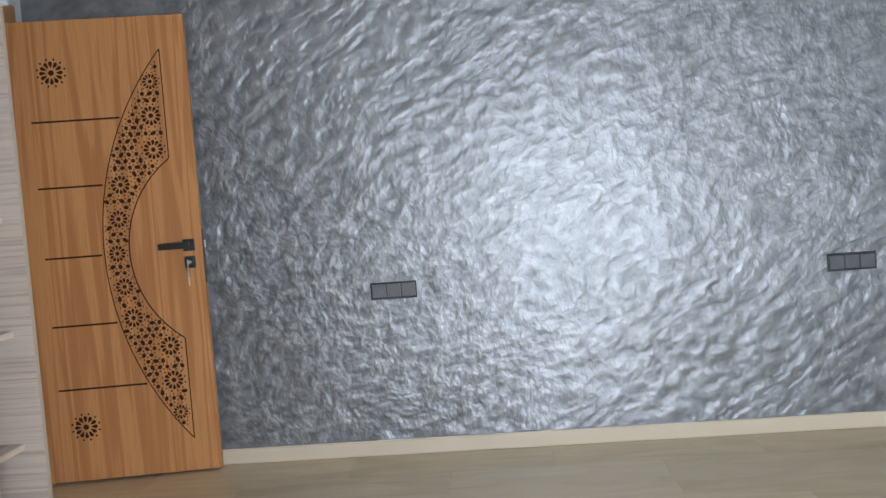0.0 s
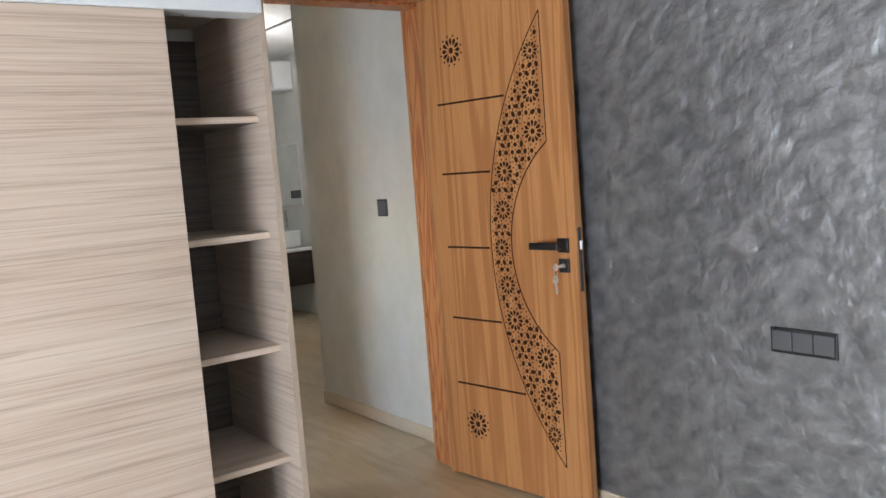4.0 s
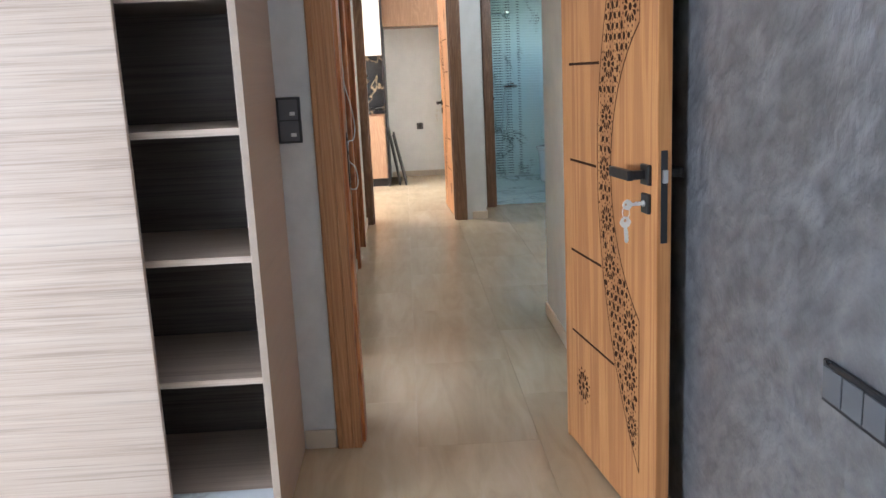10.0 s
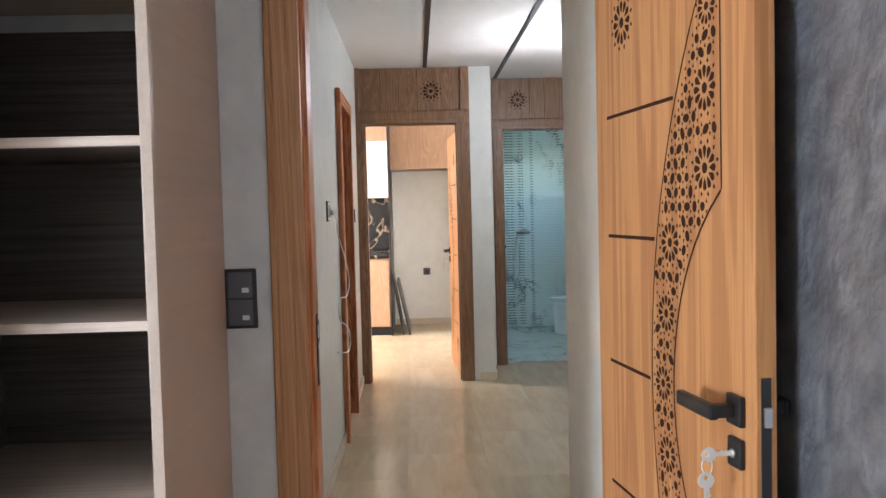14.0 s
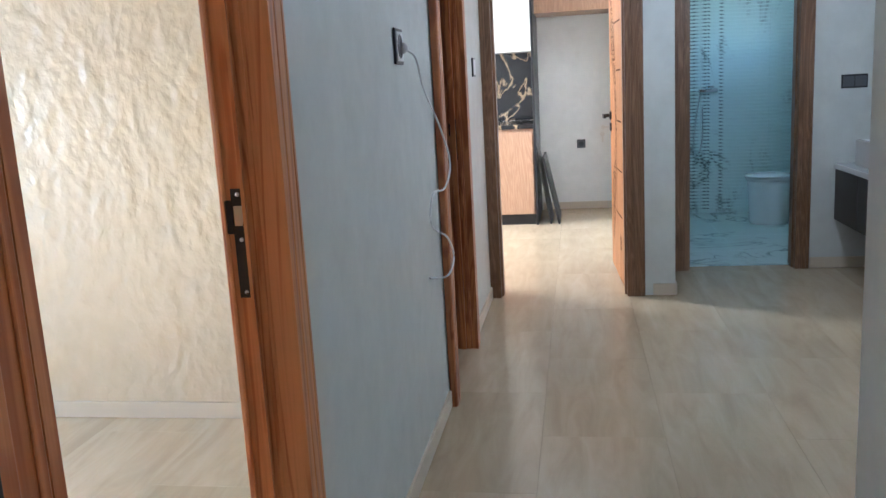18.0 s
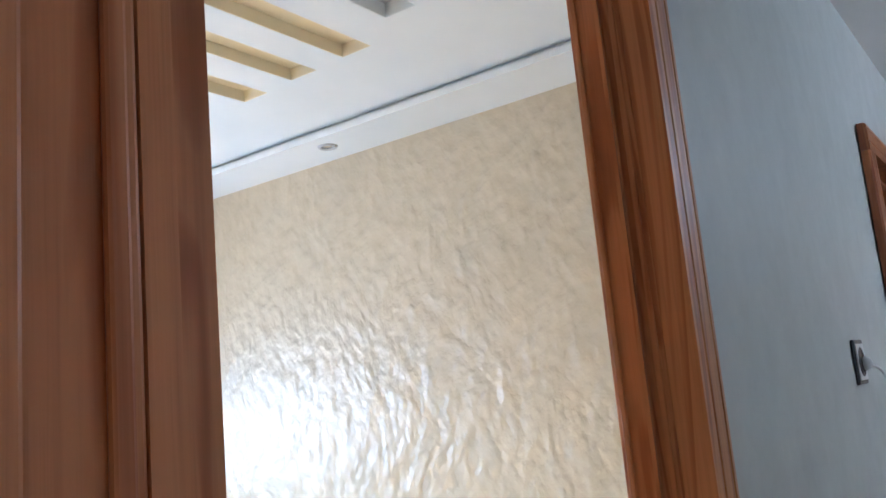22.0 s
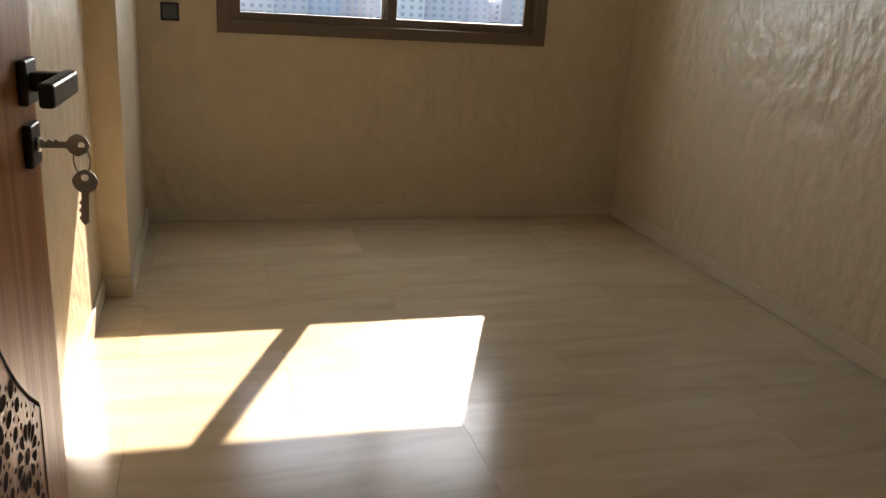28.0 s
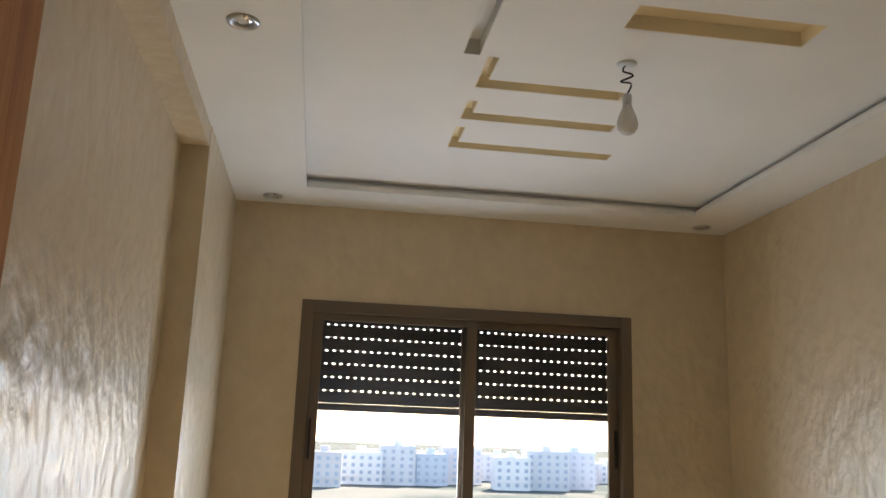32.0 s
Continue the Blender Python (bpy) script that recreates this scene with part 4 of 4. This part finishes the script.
def gang_plate(name, m, label, category, gangs=1, horizontal=True, inner=GREY_PLASTIC, size=0.083, style="switch", stickers=False):
    """A wall plate: frame with rockers or socket wells. Local x across, z up, front to -y."""
    t = thing(name, label, category, m)
    wide, high = (size * (0.85 * (gangs - 1) + 1), size) if horizontal else (size, size * (0.88 * (gangs - 1) + 1))
    part("plate", cube(-wide / 2, wide / 2, -0.009, -0.0005, -high / 2, high / 2, 0.003), BLACK_PLASTIC, t)
    for k in range(gangs):
        o = (k - (gangs - 1) / 2)
        cx, cz = (o * (wide - 0.012) / gangs, 0) if horizontal else (0, o * (high - 0.012) / gangs)
        hw = (wide - 0.014) / gangs / 2 if horizontal else (wide - 0.016) / 2
        hh = (high - 0.016) / 2 if horizontal else (high - 0.014) / gangs / 2
        if style == "switch":
            bm = cube(cx - hw + 0.002, cx + hw - 0.002, -0.0125, -0.009, cz - hh + 0.002, cz + hh - 0.002, 0.0015)
            r = part("rocker", bm, inner, t)
            if stickers:
                part("sticker", cube(cx + 0.004, cx + 0.022, -0.0132, -0.0126, cz - hh * 0.55, cz - hh * 0.2), WHITE_PLASTIC, r, "small white paper sticker")
        else:
            bm = cube(cx - hw + 0.002, cx + hw - 0.002, -0.0115, -0.009, cz - hh + 0.002, cz + hh - 0.002, 0.001)
            f = part("socket_insert", bm, inner, t)
            rr = min(hw, hh) * 0.78
            part("well", lathe([(rr, 0), (rr, 0.001), (rr * 0.9, 0.0012), (rr * 0.88, 0.0006)], 18, Matrix.Translation((cx, -0.0115, cz)) @ Euler((radians(90), 0, 0)).to_matrix().to_4x4()), BLACK_PLASTIC, f)
    return t


gang_plate("bedside_socket", pose(1.63, 0, 0.772), "black three-gang socket strip on the stucco wall", "socket", 3, True, GREY_PLASTIC, 0.08, "switch")
gang_plate("bedside_socket", pose(3.703, 0, 0.762), "black three-gang socket strip on the stucco wall", "socket", 3, True, GREY_PLASTIC, 0.08, "switch")
gang_plate("light_switch", pose(0.0, -1.128, 1.206, 0, 0, 90), "black double light switch with white stickers", "light switch", 2, False, GREY_PLASTIC, 0.083, "switch", True)
gang_plate("light_switch", pose(-0.698, 0.0, 1.193), "black single light switch on the hall wall", "light switch", 1, True, GREY_PLASTIC, 0.09)
gang_plate("wall_socket", pose(-0.487, -4.983, 0.978, 0, 0, 180), "black wall socket below the window level", "socket", 1, True, GREY_PLASTIC, 0.08, "switch")
gang_plate("hall_socket", pose(-2.32, -1.143, 1.435, 0, 0, 180), "black hall socket with a white insert", "socket", 1, True, WHITE_PLASTIC, 0.11, "socket")
gang_plate("basin_socket", pose(-5.4, 1.14, 1.2, 0, 0, 90), "black double socket beside the washbasin", "socket", 2, True, GREY_PLASTIC, 0.085, "switch")
gang_plate("kitchen_socket", pose(-8.36, -0.55, 0.665, 0, 0, 90), "small black socket in the fridge niche", "socket", 1, True, GREY_PLASTIC, 0.085, "socket")
gang_plate("hall_switch", pose(-4.3, -1.143, 1.40, 0, 0, 180), "pale intercom plate on the hall wall", "intercom", 1, False, WHITE_PLASTIC, 0.10, "switch")


# ---- hall things ----
def pendant_bulb(name, m, drop, label, glassy, wire=BLACK):
    """A bare bulb on a twisted flex; the origin is the point on the ceiling."""
    t = thing(name, label, "bulb", m)
    pts = [(0, 0, 0.0), (0.012, 0, -0.25 * drop), (-0.016, 0.012, -0.42 * drop), (0.016, -0.012, -0.55 * drop), (-0.010, 0.008, -0.68 * drop), (0.0, 0.0, -drop)]
    part("flex", tube(pts, 0.003, 6), wire, t)
    part("rose", lathe([(0.03, 0), (0.03, -0.004), (0.018, -0.008)], 18), WHITE_PLASTIC, t)
    part("socket", lathe([(0.011, -drop), (0.014, -drop - 0.004), (0.014, -drop - 0.03), (0.012, -drop - 0.034)], 16), BLACK if glassy is BULB_ON else STEEL, t)
    z = -drop - 0.034
    part("glass_bulb", lathe([(0.013, z), (0.016, z - 0.012), (0.026, z - 0.036), (0.031, z - 0.058), (0.029, z - 0.075), (0.02, z - 0.088), (0.008, z - 0.094)], 20), glassy, t)
    return t


hall_bulb = pendant_bulb("pendant_bulb", pose(-3.41, 0.40, 2.605), 0.27, "lit bare bulb hanging on a short flex in the hall", BULB_ON)
for ob in hall_bulb.children:
    if ob.name.startswith("glass_bulb"):
        ob.visible_shadow = False
pendant_bulb("pendant_bulb", pose(-1.646, -3.29, 2.62), 0.10, "unlit bare bulb hanging on a twisted black flex", BULB_OFF)

cable = thing("loose_cable", "loose white cable looping down from the hall socket", "cable")
part("plug", lathe([(0.016, 0), (0.018, 0.004), (0.014, 0.014), (0.006, 0.02)], 14, pose(-2.335, -1.1305, 1.43, -90)), WHITE_PLASTIC, cable)
part("lead", tube([(-2.345, -1.118, 1.425), (-2.45, -1.108, 1.40), (-2.60, -1.115, 1.30), (-2.80, -1.095, 1.15), (-2.92, -1.085, 1.01), (-2.80, -1.092, 0.93), (-2.69, -1.12, 0.92), (-2.66, -1.125, 0.81), (-2.80, -1.092, 0.74), (-2.89, -1.085, 0.645), (-2.76, -1.092, 0.60), (-2.63, -1.139, 0.62)], 0.004), WHITE_PLASTIC, cable)


def vanity():
    v = thing("vanity_unit", "dark wenge wall-hung washbasin cabinet with white top", "vanity")
    x0, x1, y0, y1 = -5.385, -4.5, 1.04, 1.50
    part("body", cube(x0, x1, y0 + 0.02, y1, 0.32, 0.655, 0.002), DARK_WOOD, v)
    for a, b in ((x0 + 0.003, (x0 + x1) / 2 - 0.002), ((x0 + x1) / 2 + 0.002, x1 - 0.003)):
        part("drawer_front", cube(a, b, y0, y0 + 0.0195, 0.325, 0.652, 0.002), DARK_WOOD, v)
    part("countertop", cube(x0, x1 + 0.01, y0 - 0.01, y1, 0.6555, 0.69, 0.003), PORCELAIN, v, "white stone top")
    return v


def basin():
    b = thing("washbasin", "white rectangular porcelain basin on the vanity top", "washbasin")
    bm = boxes((-5.2, -4.68, 1.10, 1.125, 0.691, 0.85), (-5.2, -4.68, 1.455, 1.48, 0.691, 0.85), (-5.2, -5.175, 1.125, 1.455, 0.691, 0.85), (-4.705, -4.68, 1.125, 1.455, 0.691, 0.85), (-5.175, -4.705, 1.125, 1.455, 0.691, 0.72), bevel=0.006)
    part("bowl", bm, PORCELAIN, b)
    tap = part("tap", tube([(-4.94, 1.465, 0.85), (-4.94, 1.465, 1.01), (-4.94, 1.44, 1.04), (-4.94, 1.35, 1.03)], 0.012, 10), CHROME, b, "chrome basin tap")
    part("tap_lever", cube(-4.95, -4.93, 1.42, 1.48, 1.045, 1.058, 0.003), CHROME, tap)
    return b


vanity()
basin()
mirror = thing("wall_mirror", "frameless rectangular mirror above the washbasin", "mirror")
part("mirror_back", cube(-5.16, -4.60, 1.498, 1.5065, 1.10, 1.72), WHITE_PLASTIC, mirror)
part("mirror_glass", cube(-5.16, -4.60, 1.492, 1.4975, 1.10, 1.72, 0.001), MIRROR, mirror)
unit = thing("wall_unit", "white wall-mounted box unit near the ceiling", "air conditioner")
part("housing", cube(-5.33, -4.58, 1.29, 1.5065, 2.24, 2.53, 0.02), WHITE_PLASTIC, unit)
part("louvre", cube(-5.29, -4.62, 1.275, 1.2895, 2.26, 2.30, 0.004), WHITE_PLASTIC, unit)


# ---- kitchen things ----
def kitchen():
    fx, back, end_y = -7.42, -8.355, -0.985
    base = thing("base_cabinet", "oak laminate kitchen base cabinets on a black plinth", "cabinet")
    part("body", cube(back, fx - 0.02, -3.2, end_y, 0.10, 0.89), KITCHEN_WOOD, base)
    part("plinth", cube(back + 0.04, fx - 0.04, -3.2, end_y, 0.0, 0.0995), BLACK, base, "black plinth")
    y = end_y - 0.004
    for k in range(4):
        part("cabinet_door", cube(fx - 0.0195, fx, y - 0.52, y - 0.004, 0.105, 0.865, 0.0015), KITCHEN_WOOD, base)
        y -= 0.524
    top = thing("worktop", "black stone kitchen worktop", "worktop")
    part("slab", cube(back, fx + 0.015, -3.2, end_y, 0.8905, 0.93, 0.003), BLACK_MARBLE, top)
    splash = thing("backsplash", "black marble backsplash with golden veins", "backsplash", kind="structure")
    part("tile", cube(back + 0.001, back + 0.02, -3.2, end_y, 0.931, 1.60), BLACK_MARBLE, splash)
    end = thing("end_panel", "tall black end panel beside the kitchen cabinets", "panel")
    part("board", cube(back, fx + 0.02, end_y + 0.004, end_y + 0.024, 0.0, 2.615, 0.001), BLACK, end)
    wall_unit = thing("wall_cabinet", "cream gloss wall cabinets above the worktop", "cabinet")
    part("body", cube(back, -8.02, -3.2, end_y, 1.60, 2.29), CREAM_GLOSS, wall_unit)
    upper = thing("upper_cabinet", "oak laminate upper cabinets at the ceiling", "cabinet")
    part("body", cube(back, -8.02, -3.2, end_y, 2.2905, 2.615), KITCHEN_WOOD, upper)
    for k in range(4):
        a, b = end_y - 0.005 - 0.52 * (k + 1), end_y - 0.009 - 0.52 * k
        part("cabinet_door", cube(-8.0195, -8.0, a, b, 1.602, 2.288, 0.002), CREAM_GLOSS, wall_unit)
        part("cabinet_door", cube(-8.0195, -8.0, a, b, 2.293, 2.612, 0.002), KITCHEN_WOOD, upper)
    bridge = thing("bridge_cabinet", "oak laminate cabinet over the empty fridge niche", "cabinet")
    part("body", cube(back, -7.80, end_y + 0.025, -0.172, 1.93, 2.615), KITCHEN_WOOD, bridge)
    for a, b in ((end_y + 0.026, -0.572), (-0.568, -0.173)):
        part("cabinet_door", cube(-7.7995, -7.78, a, b, 1.928, 2.613, 0.002), KITCHEN_WOOD, bridge)


kitchen()


def leaning_board(y_foot, x0, x1, high, lean, label):
    t = thing("stone_board", label, "board", pose(0, y_foot, 0.0, lean, 0, 0), "boards in the kitchen")
    part("slab", cube(x0, x1, -0.02, 0.0, 0.002, high, 0.002), BLACK, t)


leaning_board(-0.835, -8.0, -7.45, 0.74, 9.5, "black stone offcut leaning on the cabinet end panel")
leaning_board(-0.76, -8.05, -7.42, 0.64, 12.0, "black stone offcut leaning on another board")


# ---- bathroom things ----
def tiles_on(parent, name, u0, u1, v0, v1, du, dv, put, material):
    """Large tiles in a grid; put(u0, u1, v0, v1) gives the six box limits."""
    u = u0
    while u < u1 - 0.01:
        v = v0
        while v < v1 - 0.01:
            part(name, cube(*put(u + 0.001, min(u + du, u1) - 0.001, v + 0.001, min(v + dv, v1) - 0.001), 0.001), material, parent)
            v += dv
        u += du


bath = thing("wall_tiling", "white marble bathroom wall tiles with dark veins", "tiles", kind="structure")
tiles_on(bath, "tile", -0.06, 1.64, 0.0, 2.6, 0.6, 1.2, lambda a, b, c, d: (-7.7898, -7.778, a, b, c, d), MARBLE)
tiles_on(bath, "tile", -7.777, -5.54, 0.0, 2.6, 0.6, 1.2, lambda a, b, c, d: (a, b, -0.0698, -0.058, c, d), MARBLE)
tiles_on(bath, "tile", -7.777, -6.96, 0.0, 2.6, 0.6, 1.2, lambda a, b, c, d: (a, b, 1.638, 1.6498, c, d), MARBLE)
tiles_on(bath, "tile", -6.24, -5.54, 0.0, 2.6, 0.6, 1.2, lambda a, b, c, d: (a, b, 1.638, 1.6498, c, d), MARBLE)
bath_floor = thing("floor_tiling", "white marble bathroom floor tiles with dark veins", "tiles", kind="structure")
tiles_on(bath_floor, "tile", -7.777, -5.50, -0.057, 1.637, 0.6, 0.6, lambda a, b, c, d: (a, b, c, d, 0.0005, 0.008), MARBLE)
ribbed = thing("ribbed_tiling", "white ribbed marble tiles behind the shower", "tiles", kind="structure")
rib = mesh_of("rib", lathe([(0.011, -0.84), (0.011, 0.84)], 8, Euler((radians(90), 0, 0)).to_matrix().to_4x4()), MARBLE)
for k in range(80):
    ob = new("rib", rib)
    ob.parent = ribbed
    ob.matrix_world = pose(-7.7865, 0.79, 0.05 + k * 0.032)


shower = thing("shower_mixer", "chrome shower mixer with hose and hand shower", "shower")
part("body", boxes((-7.76, -7.70, 0.51, 0.68, 1.12, 1.16), bevel=0.01), CHROME, shower)
part("lever", cube(-7.71, -7.60, 0.57, 0.63, 1.165, 1.185, 0.005), CHROME, shower)
part("hose", tube([(-7.73, 0.53, 1.12), (-7.71, 0.49, 0.90), (-7.71, 0.47, 0.66), (-7.73, 0.50, 0.54), (-7.74, 0.55, 0.70), (-7.74, 0.55, 1.0)], 0.007), CHROME, shower)
part("shower_head", lathe([(0.012, 0), (0.05, 0.02), (0.05, 0.03)], 18, Matrix.Translation((-7.71, 0.56, 2.03)) @ Euler((0, radians(120), 0)).to_matrix().to_4x4()), CHROME, shower)


def toilet():
    t = thing("toilet", "white porcelain toilet beside the shower", "toilet", pose(-7.15, 1.02, 0.008))
    part("pedestal", lathe([(0.155, 0), (0.16, 0.03), (0.168, 0.20), (0.176, 0.33), (0.18, 0.37)], 24), PORCELAIN, t)
    part("seat", lathe([(0.185, 0.371), (0.195, 0.378), (0.195, 0.392), (0.18, 0.398)], 24), PORCELAIN, t)
    part("lid", lathe([(0.198, 0.3985), (0.205, 0.404), (0.203, 0.413), (0.18, 0.418)], 24), PORCELAIN, t)
    return t


toilet()


# ---- second room things ----
def downlight(x, y):
    t = thing("ceiling_downlight", "round chrome recessed ceiling spotlight, unlit", "spotlight", pose(x, y, 2.567), "ceiling spotlights")
    part("ring", lathe([(0.028, -0.0005), (0.028, -0.004), (0.034, -0.008), (0.042, -0.007), (0.046, -0.001), (0.046, -0.0004)], 24), STEEL, t)
    part("reflector", lathe([(0.0275, -0.0006), (0.0275, -0.0022), (0.012, -0.0024)], 20), CHROME, t)


for x in (-0.522, -2.625):
    for y in (-4.86, -3.165, -1.40):
        downlight(x, y)

outlet = thing("tv_outlet", "white outlet with a coiled grey cable hanging out", "outlet")
part("back_box", cube(-0.263, -0.2455, -2.58, -2.49, 1.335, 1.415, 0.003), BLACK_PLASTIC, outlet)
part("cover", cube(-0.277, -0.2635, -2.575, -2.495, 1.34, 1.382, 0.003), WHITE_PLASTIC, outlet)
coil = [(-0.277 - 0.0009 * k, -2.56 - (0.044 + 0.004 * math.sin(1.3 * k)) * math.cos(0.7 * k), 1.305 + (0.050 + 0.004 * math.sin(2.1 * k)) * math.sin(0.7 * k)) for k in range(32)]
part("cable_coil", tube([(-0.269, -2.54, 1.35)] + coil + [(-0.303, -2.66, 1.30), (-0.294, -2.72, 1.27), (-0.288, -2.75, 1.21)], 0.0045), CABLE, outlet, "coiled grey cable")


# ---- outside ----
GROUND_MAT = Nodes("dry_field")
_t = GROUND_MAT.noise(0.02, 6, 0.6)
_s = GROUND_MAT.noise(0.25, 4, 0.6)
GROUND_MAT = GROUND_MAT.done(GROUND_MAT.mix(GROUND_MAT.math("MULTIPLY", _s, 0.6), GROUND_MAT.ramp(_t, [(0.42, (0.075, 0.095, 0.09)), (0.58, (0.18, 0.18, 0.16))]), (0.12, 0.135, 0.125)), 0.95, Specular_IOR_Level=0.0)
GROUND_Z = -18.5
bm = bmesh.new()
bm.faces.new([bm.verts.new((x, y, GROUND_Z)) for x, y in ((-2500, -3000), (2500, -3000), (2500, 1500), (-2500, 1500))])
solid("ground", bm, GROUND_MAT, "dry open field below the apartment", "ground")
ROAD = paint("pale_asphalt", (0.08, 0.08, 0.085), 0.9, Specular_IOR_Level=0.1)
solid("road", cube(-300, 300, -164, -150, GROUND_Z, GROUND_Z + 0.06), ROAD, "asphalt road crossing the field", "road")
solid("pavement", cube(-300, 300, -150, -146, GROUND_Z, GROUND_Z + 0.15), paint("pale_kerb_stone", (0.42, 0.41, 0.38), 0.8), "pale pavement along the road", "pavement")
# distance haze is put into these bluish facade colours
FACADES = [paint("hazy_facade_plaster", c, 0.8, vary=0.08) for c in ((0.50, 0.56, 0.65), (0.60, 0.62, 0.66), (0.72, 0.73, 0.75), (0.56, 0.55, 0.58))]
# panes paled towards blue to carry the same haze
PANE = paint("hazed_window_pane", (0.34, 0.41, 0.52), 0.5)


def house(x, y, wide, deep, storeys, skin, turn, label):
    b = thing("apartment_building", label, "building", pose(x, y, GROUND_Z, 0, 0, turn), "apartment blocks across the field")
    high = storeys * 3.0 + 1.0
    part("wall", boxes((-wide / 2, wide / 2, -deep / 2, deep / 2, 0, high), (-wide / 2 + 0.8, wide / 2 - 0.8, deep / 2, deep / 2 + 0.5, 3.2, high - 0.8)), skin, b)
    part("roof", boxes((-wide / 2 - 0.2, wide / 2 + 0.2, -deep / 2 - 0.2, deep / 2 + 0.2, high, high + 0.7), (-2, 1.5, -2, 2, high + 0.7, high + 3)), skin, b)
    n = max(2, int(wide / 3.4))
    me = None
    for s in range(storeys):
        for k in range(n):
            wx, wz = -wide / 2 + wide * (k + 0.5) / n, s * 3.0 + 1.4
            if me is None:
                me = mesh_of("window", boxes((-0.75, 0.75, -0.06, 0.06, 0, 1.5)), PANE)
            ob = new("window", me)
            ob.parent = b
            ob.location = (wx, deep / 2 + (0.5 if s else 0) + 0.04, wz)


rng = random.Random(4)
x = -260.0
k = 0
while x < 120:
    wide = rng.uniform(13, 24)
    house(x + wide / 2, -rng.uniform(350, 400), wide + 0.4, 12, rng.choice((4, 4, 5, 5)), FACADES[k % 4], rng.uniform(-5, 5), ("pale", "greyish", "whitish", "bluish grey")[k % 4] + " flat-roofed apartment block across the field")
    x += wide
    k += 1
x = -320.0
while x < 160:
    wide = rng.uniform(16, 30)
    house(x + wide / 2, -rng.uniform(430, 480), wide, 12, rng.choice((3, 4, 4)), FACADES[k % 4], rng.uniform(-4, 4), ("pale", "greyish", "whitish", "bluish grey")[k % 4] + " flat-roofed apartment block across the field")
    x += wide
    k += 1

# ---- floor tiles ----
TILE_U, TILE_V = 0.9, 0.45
_near = bmesh.new()
box(_near, 0.0004, TILE_U - 0.0004, 0.0004, TILE_V - 0.0004, -0.0115, 0.0)
tile_mesh = mesh_of("tile", _near, FLOOR)
floor_ob = bpy.data.objects["floor"]
v, row = -5.25, 0
while v < 1.7:
    u = -8.5 - (0.0 if row % 2 else 0.45)
    while u < 4.7:
        if not (u < -3.6 and v < -3.6) and u + TILE_U < 4.76:
            ob = new("tile", tile_mesh)
            ob.parent = floor_ob
            ob.location = (u, v, 0.0)
        u += TILE_U
    v += TILE_V
    row += 1
